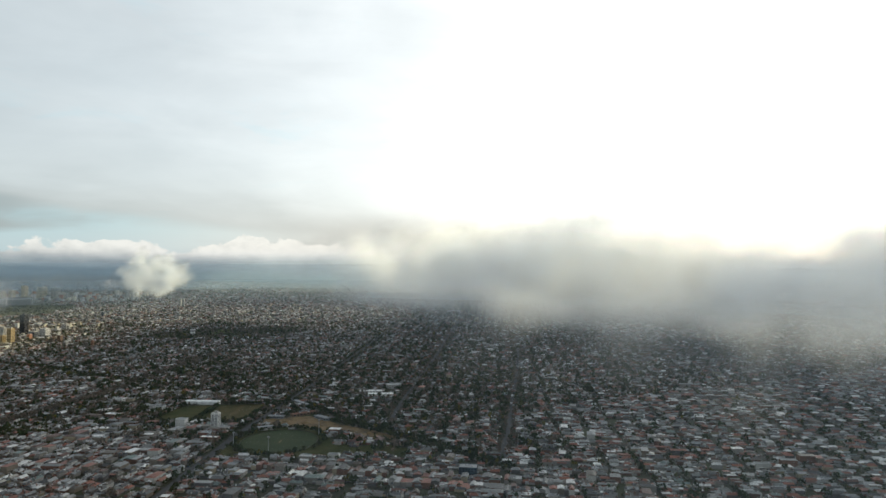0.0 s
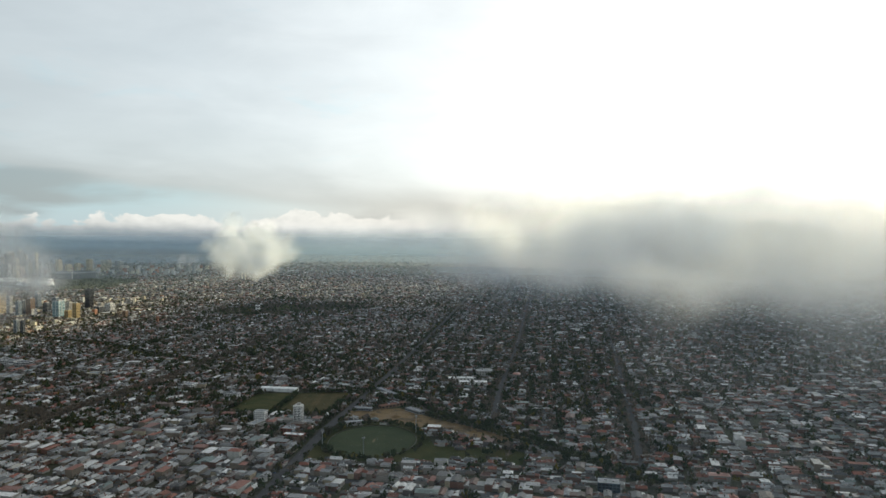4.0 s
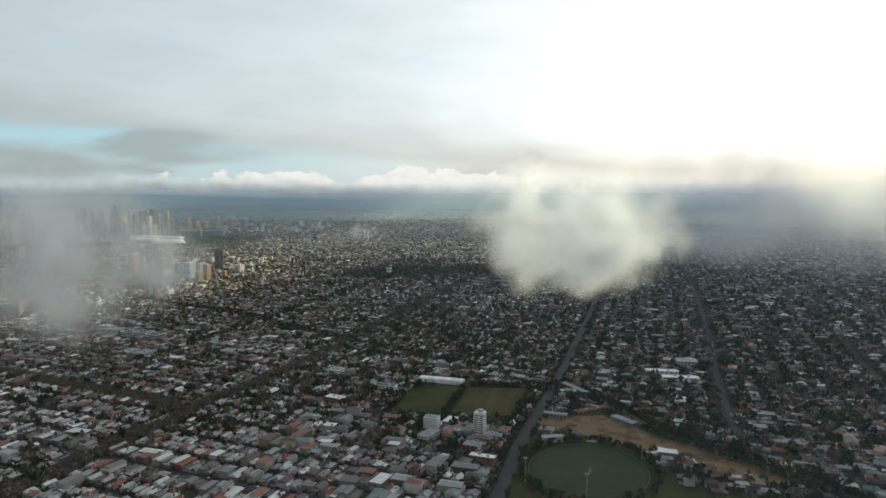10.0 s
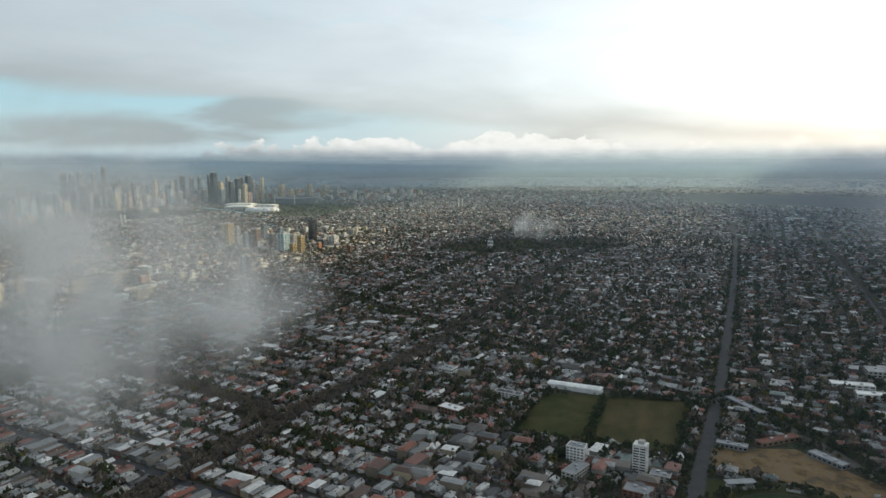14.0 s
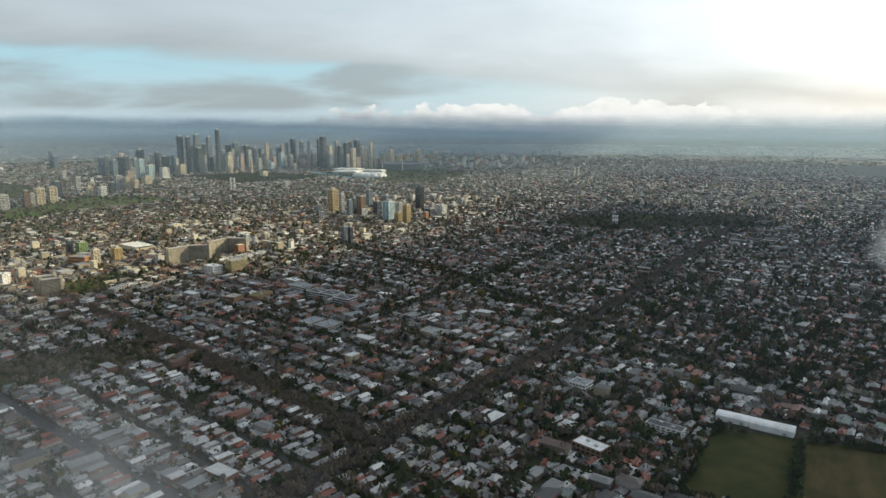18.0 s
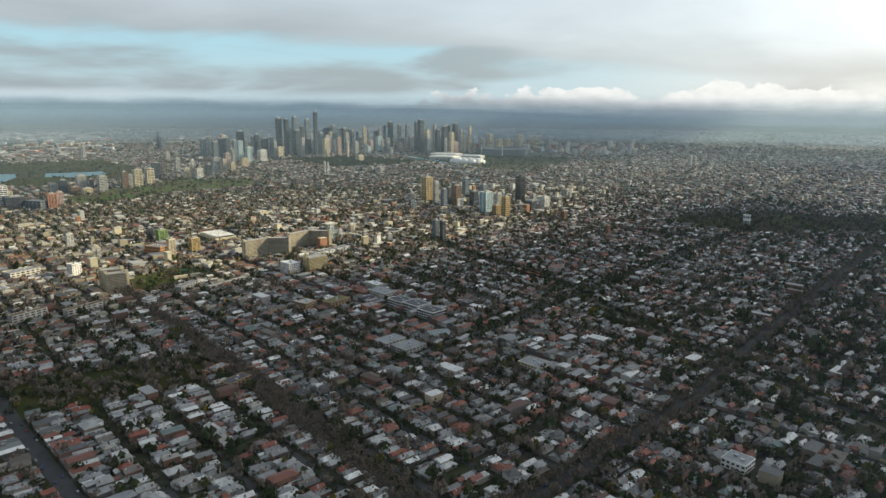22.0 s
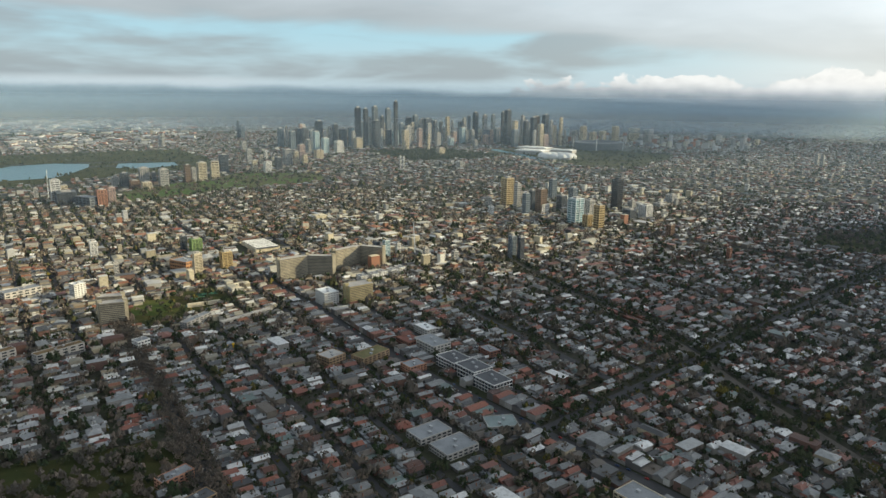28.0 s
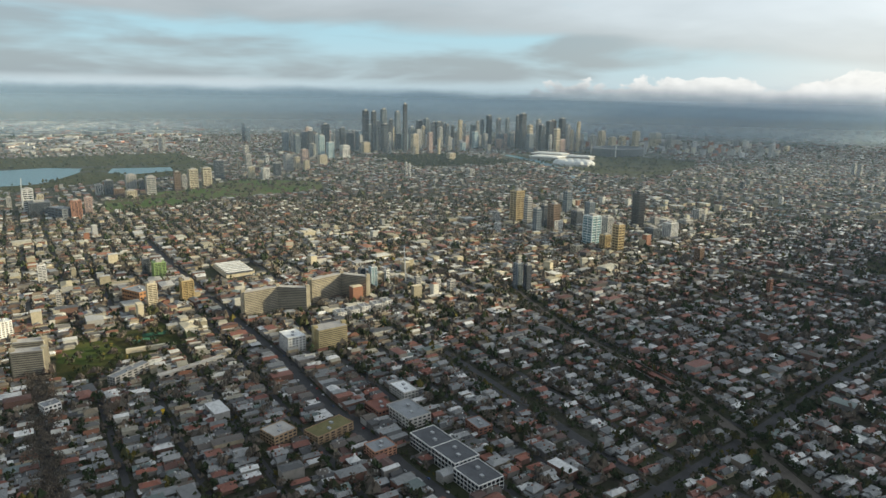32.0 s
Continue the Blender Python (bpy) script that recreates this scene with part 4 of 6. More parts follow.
windows_block("terrace_hall", -1755, 1636, 16, 18, 13, 8, M_WHITEWALL, "white gabled villa beside the boulevard", 3, 4, M_GREYROOF)
windows_block("town_hall", -2140, 1583, 26, 60, 14, 10, M_CONC, "pale arcaded civic building", 3, 5, M_GREYROOF)
windows_block("apartment_block", -2066, 1652, 18, 20, 26, 10, M_WHITEWALL, "white tower block near the slab towers", 8, 4, M_WHITE)
yellow = thing("yellow_gable_house", -1674, 1724, "bright yellow house end among grey roofs", "house", "", 8)
box_part("wall", [(0, 0, 0, 9, 12, 7, 0)], material("bright_yellow_paint", (0.75, 0.48, 0.02), 0.7), yellow)
box_part("roof", [(0, 0, 7, 9.6, 12.6, 0.5, 0)], M_GREYROOF, yellow)
for cx_, cy_ in ((-1925, 1800), (-1940, 1822)):
    court = thing("tennis_court", cx_, cy_, "green tennis court with a darker surround", "tennis court", "tennis courts in the park", 75)
    box_part("surround", [(0, 0, 0.1, 34, 17, 0.2, 0)], material("court_surround", (0.03, 0.09, 0.05), 0.9), court)
    box_part("playing_surface", [(0, 0, 0.31, 24, 11, 0.05, 0)], material("court_green", (0.05, 0.16, 0.09), 0.9), court)
    box_part("net", [(0, 0, 0.36, 0.1, 12, 1.0, 0)], M_WHITE, court)

# the market with its sawtooth skylights
market = thing("market_hall", -2205, 2082, "wide cream market hall with sawtooth skylight roof", "market hall", "", -10)
box_part("wall", [(0, 0, 0, 96, 56, 8, 0)], STYLES["cream"][1], market)
for k in range(7):
    box_part("skylight", [(-40 + k * 13.3, 0, 8, 4.2, 52, 2.4, 0)], M_WHITE, market)
    box_part("roof_bay", [(-33.5 + k * 13.3, 0, 8, 9.0, 52, 0.8, 0)], M_DARKROOF, market)
TALL.append((-2205, 2082, 90))

pool = thing("swimming_pool", -1884, 1795, "long turquoise pool hall beside the park", "pool", "", 75)
box_part("hall", [(0, -5, 0, 64, 5, 6, 0)], STYLES["cream"][1], pool)
box_part("water", [(0, 0, 0.3, 64, 9, 0.5, 0)], material("turquoise_water", (0.05, 0.42, 0.48), 0.2), pool)


def barrel(name, x, y, length, width, wall, rise, turn, mat, label):
    """A shed with a vaulted roof."""
    ob = thing(name, x, y, label, "sports hall", "", turn)
    box_part("wall", [(0, 0, 0, length, width, wall, 0)], M_WHITE, ob)
    a = np.linspace(0, math.pi, 11)
    prof = np.column_stack([np.cos(a) * (width / 2 + 0.4), wall + np.sin(a) * rise])
    v = np.vstack([np.column_stack([np.full(11, sx * (length / 2 + 0.4)), prof]) for sx in (-1, 1)])
    k = np.arange(10)
    q = np.column_stack([k, k + 11, k + 12, k + 1])
    v = np.vstack([v, [(-length / 2 - 0.4, 0, wall), (length / 2 + 0.4, 0, wall)]])
    t = np.vstack([np.column_stack([k, k + 1, np.full(10, 22)]), np.column_stack([k + 12, k + 11, np.full(10, 23)])])
    put("roof", mesh_of("roof", v, q, t), mat, ob)
    box_part("door", [(length * 0.3, -width / 2 - 0.05, 0, 4, 0.2, 3.5, 0)], M_STEEL, ob)
    TALL.append((x, y, length))
    return ob


barrel("sports_hall", -612, 1690, 36, 18, 6, 2.2, -5, M_WHITE, "white sports hall with vaulted roof by the playing field")
barrel("sports_hall", -570, 1684, 46, 18, 6.5, 2.6, -5, M_WHITE, "long white sports hall with vaulted roof")


# the oval with its fence, grandstand and light mast
def ellipse(cx, cy, a, b, n=64):
    t = np.linspace(0, 2 * math.pi, n, endpoint=False)
    return [(cx + a * math.cos(q), cy + b * math.sin(q)) for q in t]


oval = thing("sports_oval", -318, 1342, "green football oval ringed by a pale fence", "sports ground")
ring = ellipse(0, 0, 74, 90)
v = np.array([(x, y, 0.35) for x, y in ring] + [(0, 0, 0.35)])
k = np.arange(64)
put("turf", mesh_of("turf", v, None, np.column_stack([k, (k + 1) % 64, np.full(64, 64)])), material("oval_turf", lambda n, p: n.mix(n.span(n.noise(p, 0.05, 4.0, 0.6), 0.4, 0.65), (0.026, 0.042, 0.012), (0.038, 0.050, 0.017)), 0.95), oval)
track = np.array([(x, y, 0.3) for x, y in ring] + [(x * 1.014, y * 1.012, 0.3) for x, y in ring])
put("path", mesh_of("path", track, np.column_stack([k, (k + 1) % 64, (k + 1) % 64 + 64, k + 64])[:, ::-1]), M_BALLAST, oval)
fence = []
for (ax, ay), (bx, by) in zip(ring, ring[1:] + ring[:1]):
    fence.append(((ax + bx) / 2, (ay + by) / 2, 0.3, math.hypot(bx - ax, by - ay), 0.15, 0.9, math.degrees(math.atan2(by - ay, bx - ax))))
box_part("fence", fence, M_BALLAST, oval)
box_part("pitch", [(2, 0, 0.36, 4, 20, 0.06, 0)], material("worn_clay", (0.14, 0.12, 0.06), 0.95), oval)
stand = thing("grandstand", -368, 1432, "small grandstand with a pale curved roof", "grandstand", "", 25)
box_part("seating", [(0, 0, 0, 30, 9, 4, 0)], M_CONC, stand)
box_part("roof", [(0, 1, 7, 33, 11, 0.5, 0)], M_GREYROOF, stand)
for sx in (-14, 0, 14):
    box_part("post", [(sx, -3, 4, 0.4, 0.4, 3, 0)], M_STEEL, stand)
for x, y in ((-318, 1258), (-250, 1395), (-392, 1290)):
    mast = thing("light_mast", x, y, "tall grey floodlight mast beside the oval", "light mast", "floodlight masts")
    box_part("pole", [(0, 0, 0, 0.7, 0.7, 30, 0)], M_STEEL, mast)
    box_part("lamp_rack", [(0, 0, 29, 5, 0.6, 2.2, 0)], M_STEEL, mast)

# heaps, slabs and sheds on the cleared site
for x, y, s in ((-300, 1498, 9), (-345, 1508, 7), (-262, 1470, 8), (-190, 1425, 8), (-150, 1412, 6)):
    heap_ob = thing("earth_mound", x, y, "low mound of yellow earth on the building site", "earth mound", "mounds on the site")
    a = np.linspace(0, 2 * math.pi, 14, endpoint=False)
    v = np.vstack([np.column_stack([np.cos(a) * s * f * (1 + 0.2 * np.sin(3 * a + x)), np.sin(a) * s * f, np.full(14, z)]) for f, z in ((1.3, 0), (0.8, 1.8), (0.35, 2.9))] + [[(0, 0, 3.2)]])
    kk = np.arange(14)
    q = np.vstack([np.column_stack([l * 14 + kk, l * 14 + (kk + 1) % 14, (l + 1) * 14 + (kk + 1) % 14, (l + 1) * 14 + kk]) for l in (0, 1)])
    put("earth", mesh_of("earth", v, q, np.column_stack([28 + kk, 28 + (kk + 1) % 14, np.full(14, 42)])), M_DIRT, heap_ob)
field("pale_hardstand", [(-245, 1420), (-225, 1445), (-185, 1420), (-180, 1395), (-205, 1392)], material("crushed_stone", (0.55, 0.52, 0.46), 0.9), 0.3, "pale crushed stone on the building site", "hardstand")
for x, y, w_, d_, t_, lab in ((-348, 1690, 70, 12, -52, "long grey railway shed with low roof"), (-318, 1575, 60, 12, 40, "long brown works shed by the railway"), (-268, 1535, 44, 14, -45, "pale blue-grey works shed"), (-372, 1540, 36, 12, -8, "low blue-grey depot shed")):
    windows_block("works_shed", x, y, w_, d_, 5, t_, STYLES["brown"][1] if "brown" in lab else M_GREYROOF, lab, 1, 7, M_RUST if "brown" in lab else M_GREYROOF)

M_RAIL = material("rusty_rail", (0.11, 0.09, 0.075), 0.6)
# rails, and the red station canopies
rails_v, rails_q, count = [], [], 0
for off in (-4.2, -2.7, 2.7, 4.2):
    pts = np.array(RAIL, float)
    g = np.gradient(pts, axis=0)
    g /= np.linalg.norm(g, axis=1)[:, None]
    side = pts + np.column_stack([-g[:, 1], g[:, 0]]) * off
    v, q = ribbon([tuple(p) for p in side], 0.35, 0.5)
    rails_v.append(v), rails_q.append(q + count)
    count += len(v)
put("rails", mesh_of("rails", lay(np.vstack(rails_v)), np.vstack(rails_q)), M_RAIL, None, "thin steel rails on the ballast", "rails", kind="structure")
station = thing("railway_station", -1362, 2252, "railway station with rust-red platform roofs", "railway station", "", -19)
for sy in (-10, 10):
    box_part("platform", [(0, sy, 0, 120, 6, 1.1, 0)], M_CONC, station)
    box_part("canopy", [(5, sy, 5, 84, 8, 0.5, 0)], M_RUST, station)
    box_part("hut", [(5, sy, 1.1, 60, 4, 3.6, 0)], M_BRICK, station)

# stadiums beyond the river
stadium = thing("domed_stadium", -3085, 4440, "white stadium with a ring of bubble domes", "stadium", "", 20)
n_lobe = 12
for k in range(n_lobe):
    a = 2 * math.pi * k / n_lobe
    bm = bmesh.new()
    bmesh.ops.create_uvsphere(bm, u_segments=10, v_segments=6, radius=1.0)
    bmesh.ops.scale(bm, vec=(34, 27, 21), verts=bm.verts)
    bmesh.ops.translate(bm, vec=(math.cos(a) * 78, math.sin(a) * 60, 8), verts=bm.verts)
    lobe = bpy.data.meshes.new("dome")
    bm.to_mesh(lobe)
    bm.free()
    put("dome", lobe, M_WHITE, stadium)
box_part("concourse", [(0, 0, 0, 190, 150, 9, 0)], M_CONC, stadium)
for x, y, w_, d_ in ((-3350, 4560, 170, 120), (-3480, 4750, 190, 110), (-3250, 4720, 150, 80)):
    arena = thing("tennis_arena", x, y, "low arena with a wide white roof", "arena", "arenas", 15)
    box_part("bowl", [(0, 0, 0, w_, d_, 18, 0)], M_CONC, arena)
    box_part("roof", [(0, 0, 18, w_ * 1.05, d_ * 1.05, 3, 0), (0, 0, 21, w_ * 0.8, d_ * 0.7, 3, 0)], M_WHITE, arena)
ground_bowl = thing("cricket_stadium", -3300, 5200, "great dark stadium bowl with six light towers", "stadium", "", 0)
a = np.linspace(0, 2 * math.pi, 40, endpoint=False)
prof = ((110, 0), (150, 0), (155, 44), (120, 48), (88, 6))
v = np.vstack([np.column_stack([np.cos(a) * r_, np.sin(a) * r_ * 1.15, np.full(40, z_)]) for r_, z_ in prof])
kk = np.arange(40)
q = np.vstack([np.column_stack([l * 40 + kk, l * 40 + (kk + 1) % 40, (l + 1) * 40 + (kk + 1) % 40, (l + 1) * 40 + kk]) for l in range(4)])
put("bowl", mesh_of("bowl", v, q), STYLES["dark"][1], ground_bowl)
for q_ in range(6):
    box_part("light_tower", [(math.cos(q_ * 1.047) * 175, math.sin(q_ * 1.047) * 195, 0, 5, 5, 75, 0)], M_STEEL, ground_bowl)
TALL += [(-3085, 4440, 260), (-3300, 5200, 420), (-3400, 4650, 420)]


def crane(x, y, h, reach, turn, label):
    ob = thing("tower_crane", x, y, label, "crane", "cranes", turn)
    box_part("mast", [(0, 0, 0, 2, 2, h, 0)], M_WHITE, ob)
    rise = 50
    n_ = 10
    box_part("jib", [(reach * (k + 0.5) / n_, 0, h + rise * (k + 0.2) / n_, reach / n_ * 1.05, 1.6, 5.5, 0) for k in range(n_)], M_WHITE, ob)
    box_part("counterweight", [(-6, 0, h, 8, 3, 3, 0)], M_CONC, ob)


crane(-3290, 1945, 40, 26, 160, "white luffing tower crane over a building site")
crane(-1885, 2268, 26, 14, 150, "white luffing tower crane over a building site")

tower(-473, 1434, 15, 13, 34, "white", -8, "park flats")


# shops along the main streets
def shops(line, width, label, fill=0.85):
    rows = []
    for a, b in zip(line[:-1], line[1:]):
        a, b = np.array(a, float), np.array(b, float)
        length = np.linalg.norm(b - a)
        turn = math.degrees(math.atan2(*(b - a)[::-1]))
        nrm = np.array((-(b - a)[1], (b - a)[0])) / length
        for s in (-1, 1):
            t = rng.uniform(0, 6)
            while t < length:
                w_, d_, h_ = rng.uniform(6, 15), rng.uniform(11, 27), rng.choice([4.0, 4.5, 7.0, 7.5, 9.0])
                p = a + (b - a) * (t + w_ / 2) / length + nrm * s * (width / 2 + 3 + d_ / 2)
                if rng.random() < fill:
                    rows.append((p[0], p[1], 0, w_ - 0.3, d_, h_, turn))
                t += w_
    rows = np.array(rows)
    ok = clear_of(rows[:, 0], rows[:, 1], roads=False) & in_reach(rows[:, 0], rows[:, 1], 0, 4200)
    for line2, w2 in ROADS.values():
        if line2 is not line:
            ok &= off_line(rows[:, 0], rows[:, 1], line2) > 16
    rows = rows[ok]
    n_ = len(rows)
    walls_, roofs_ = house_shapes(rows[:, :2], rows[:, 3], rows[:, 4], rows[:, 5], np.where(rng.random(n_) < 0.45, 0.3, rng.uniform(1.2, 3.0, n_)), np.full(n_, 0.4), rows[:, 6])
    joined_houses("street_shops", walls_, roofs_, label)


rng = np.random.default_rng(11)
near = house_rows(8.6, 60.0, 19.0, 0, 2700)
near = near[clear_of(near[:, 0], near[:, 1], margin=7.0)]
near = near[rng.random(len(near)) > np.where(near[:, 2] > 0, 0.16, 0.10)]
n = len(near)
terrace = rng.random(n) < 0.62
w = np.where(terrace, rng.uniform(7.0, 8.4, n), rng.uniform(8.0, 13.5, n))
d = np.where(terrace, rng.uniform(12, 19, n), rng.uniform(11, 18, n))
h = np.where(rng.random(n) < 0.3, rng.uniform(5.2, 7.0, n), rng.uniform(3.0, 4.2, n))
kind = rng.random(n)
rise = np.where(kind < 0.09, 0.35, rng.uniform(1.9, 3.5, n))
hip = np.where(kind < 0.55, 0.4, np.minimum(w, d) * 0.45)
turn = near[:, 2] + rng.normal(0, 1.2, n) + np.where(rng.random(n) < 0.08, rng.uniform(-20, 20, n), 0)
shift = rng.normal(0, 1.0, (n, 2)) * np.where(near[:, 2:3] > 0, 5.5, 2.0)
spots = near[:, :2] + shift
walls, roofs = house_shapes(spots, w, d, h, rise, hip, turn)
FOCUS = (spots[:, 0] > -1400) & (spots[:, 0] < -1010) & (spots[:, 1] > 1560) & (spots[:, 1] < 1835)
chosen = np.flatnonzero(FOCUS)[:300]
rest = np.ones(n, bool)
rest[chosen] = False
# houses in the sunlit west take the paler, sun-lifted palette
western = spots[:, 0] < -1640 - 0.04 * (spots[:, 1] - 1800)
terraces = ~western & (spots[:, 1] < 1530) & (spots[:, 0] < -660)
joined_houses("terrace_houses", walls[rest & terraces], roofs[rest & terraces], "rows of terraces under pale sheet metal roofs", [M_WALL, M_TINROOF])
joined_houses("suburb_houses", walls[rest & ~western & ~terraces], roofs[rest & ~western & ~terraces], "close rows of small houses with grey, red and white roofs")
joined_houses("western_houses", walls[rest & western], roofs[rest & western], "rows of tiled and pale roofs, lightened to add to the low sun", [M_SUNWALL, M_SUNROOF])
# narrower, lower wings behind the houses
rear = np.where(near[:, 3:4] == 0, 1, -1) * np.where(near[:, 2:3] < 0, V, U2)
aside = np.where(near[:, 2:3] < 0, U, V)
pick = rest & (np.hypot(spots[:, 0] - MID[0], spots[:, 1] - MID[1]) < 1750) & (rng.random(n) < 0.85)
m = pick.sum()
bd = rng.uniform(5.0, 9.0, m)
back = spots[pick] + rear[pick] * (d[pick] / 2 + bd / 2 - 0.6)[:, None] + aside[pick] * (w[pick] * rng.uniform(-0.2, 0.2, m))[:, None]
bwalls, broofs = house_shapes(back, w[pick] * rng.uniform(0.45, 0.75, m), bd, np.minimum(h[pick] - 0.2, rng.uniform(2.4, 5.2, m)), rng.uniform(0.3, 2.2, m), np.full(m, 0.4), turn[pick])
joined_houses("rear_wings", bwalls, broofs, "low rear wings and lean-tos behind the houses")

# short cross gables and verandahs on the street side
pick = rest & (np.hypot(spots[:, 0] - MID[0], spots[:, 1] - MID[1]) < 1450) & (rng.random(n) < 0.6)
m = pick.sum()
fd_ = rng.uniform(2.0, 4.5, m)
front = spots[pick] - rear[pick] * (d[pick] / 2 + fd_ / 2 - 0.8)[:, None] + aside[pick] * (w[pick] * rng.uniform(-0.24, 0.24, m))[:, None]
flat_ = rng.random(m) < 0.4
gwalls_, groofs_ = house_shapes(front, w[pick] * np.where(flat_, 0.95, 0.48), fd_, np.minimum(h[pick] - 0.1, np.where(flat_, 2.7, 3.4)), np.where(flat_, 0.5, rng.uniform(1.2, 2.2, m)), np.full(m, 0.3), turn[pick])
joined_houses("front_gables", gwalls_, groofs_, "front gables and verandahs of the houses")

# chimneys and small roof boxes
pick = np.flatnonzero(rest & (np.hypot(spots[:, 0] - MID[0], spots[:, 1] - MID[1]) < 1250) & (kind > 0.09))
pick = np.repeat(pick, 2)
m = len(pick)
c_, s_ = np.cos(np.radians(turn[pick])), np.sin(np.radians(turn[pick]))
lx, ly = w[pick] * rng.uniform(-0.38, 0.38, m), d[pick] * rng.uniform(-0.4, 0.4, m)
size = rng.uniform(0.7, 1.7, (m, 2))
v, q = boxes(np.column_stack([spots[pick, 0] + lx * c_ - ly * s_, spots[pick, 1] + lx * s_ + ly * c_, h[pick] * 0.9, size, rise[pick] * rng.uniform(0.6, 1.1, m) + 1.4, turn[pick]]))
put("chimneys", mesh_of("chimneys", lay(v), q), material("chimney_render", per_island([(0.0, (0.55, 0.53, 0.48)), (0.35, (0.26, 0.12, 0.08)), (0.65, (0.70, 0.70, 0.68)), (0.8, (0.10, 0.10, 0.10))], 0.2), 0.8), None, "brick and rendered chimneys on the house roofs", "chimneys", kind="stuff")

# blocks of flats scattered among the houses
x, y = rng.uniform(-2600, 900, 900), rng.uniform(900, 3400, 900)
ok = in_reach(x, y, 0, 2700) & clear_of(x, y, margin=14.0)
x2, y2 = rng.uniform(-760, -425, 70), rng.uniform(1230, 1475, 70)
ok2 = clear_of(x2, y2, margin=12.0)
spot_f = np.column_stack([np.r_[x[ok], x2[ok2]], np.r_[y[ok], y2[ok2]]])
m = len(spot_f)
gw, gd = rng.uniform(11, 17, m), rng.uniform(18, 34, m)
gwalls, groofs = house_shapes(spot_f, gw, gd, rng.choice([6.5, 9.0, 9.5, 12.0], m), np.where(rng.random(m) < 0.6, 0.3, 2.0), np.minimum(gw, gd) * 0.42, np.where(rng.random(m) < 0.5, -11.0, 85.0))
joined_houses("blocks_of_flats", gwalls, groofs, "two and three storey flats scattered among houses")

far = house_rows(20.0, 58.0, 19.0, 2700, 6200)
far = far[clear_of(far[:, 0], far[:, 1], margin=5.0)]
far = far[rng.random(len(far)) > 0.5]
n2 = len(far)
fw, fd = rng.uniform(10, 20, n2), rng.uniform(10, 22, n2)
fh = np.where(rng.random(n2) < 0.06, rng.uniform(9, 16, n2), rng.uniform(3.2, 7.5, n2))
fr = np.where(fh > 8.5, 0.3, rng.uniform(0.3, 3.0, n2))
fwalls, froofs = house_shapes(far[:, :2] + rng.normal(0, 3, (n2, 2)), fw, fd, fh, fr, np.minimum(fw, fd) * 0.4, far[:, 2] + rng.normal(0, 4, n2))
joined_houses("far_houses", fwalls, froofs, "distant rows of houses and low flats")

# the suburb goes on under the start of the flight
bb, kk = np.meshgrid(np.arange(-2400, 0, 13.0), np.arange(-16, 34))
south = []
for a0 in (17.0, 43.0):
    aa = kk * 60.0 + a0 + rng.normal(0, 3, kk.shape)
    x, y = ORIGIN[0] + aa * U2[0] + bb * V[0], ORIGIN[1] + aa * U2[1] + bb * V[1]
    ok = (x > -1500) & (x < 1000) & (y > -450) & (y < 790) & ~in_reach(x, y, 0, 9000) & clear_of(x, y, tall=False, margin=7.0) & (rng.random(x.shape) < 0.7)
    south.append(np.column_stack([x[ok], y[ok]]))
south = np.vstack(south)
n4 = len(south)
sw, sd = rng.uniform(9, 13, n4), rng.uniform(11, 18, n4)
swalls, sroofs = house_shapes(south, sw, sd, rng.uniform(3.0, 6.0, n4), rng.uniform(1.5, 3.2, n4), np.minimum(sw, sd) * 0.4, np.full(n4, 85.0) + rng.normal(0, 3, n4))
joined_houses("southern_houses", swalls, sroofs, "rows of small houses with grey and red roofs")

# the sunlit quarter round the high street: shops, works and flats between the houses, in pale tones that add to the sun
PALE = [(0.0, (0.56, 0.53, 0.43)), (0.20, (0.70, 0.69, 0.63)), (0.36, (0.44, 0.39, 0.27)), (0.56, (0.40, 0.40, 0.38)), (0.68, (0.70, 0.62, 0.44)), (0.80, (0.36, 0.17, 0.10)), (0.88, (0.56, 0.56, 0.55))]
M_PALE = material("sun_lifted_render", per_island(PALE, 0.25), 0.75, 0.0, 0.1, 2.0)
QUARTER = [(-2700, 1600), (-1960, 1700), (-1790, 2190), (-1650, 2420), (-1720, 2780), (-1620, 3350), (-1900, 3900), (-2350, 3500), (-2420, 2900), (-2500, 2300), (-2900, 2000)]
q = rng.uniform((-2900, 1600), (-1600, 3900), (2600, 2))
q = q[inside(q[:, 0], q[:, 1], QUARTER) & clear_of(q[:, 0], q[:, 1], margin=8.0)][:380]
k = len(q)
big = rng.random(k)
mw, md = np.where(big < 0.2, rng.uniform(22, 46, k), rng.uniform(8, 18, k)), np.where(big < 0.2, rng.uniform(16, 30, k), rng.uniform(9, 20, k))
mh = np.where(big > 0.9, rng.uniform(16, 30, k), rng.uniform(6.5, 13, k))
mwalls, mroofs = house_shapes(q, mw, md, mh, np.where(rng.random(k) < 0.6, 0.3, rng.uniform(1, 2.5, k)), np.minimum(mw, md) * 0.3, np.where(rng.random(k) < 0.5, -9.0, 81.0) + rng.normal(0, 3, k))
joined_houses("high_street_quarter", mwalls, mroofs, "shops, works and flats in pale sun-lifted tones round the high street", [M_PALE, M_PALE])

# the outer suburbs: scattered roofs, works and halls
a_ = np.radians(rng.uniform(-82, 46, 11000))
r_ = np.sqrt(rng.uniform(5900**2, 13300**2, 11000))
spot_o = MID + np.column_stack([r_ * np.sin(a_), r_ * np.cos(a_)])
ow, od = rng.uniform(14, 46, 11000), rng.uniform(10, 26, 11000)
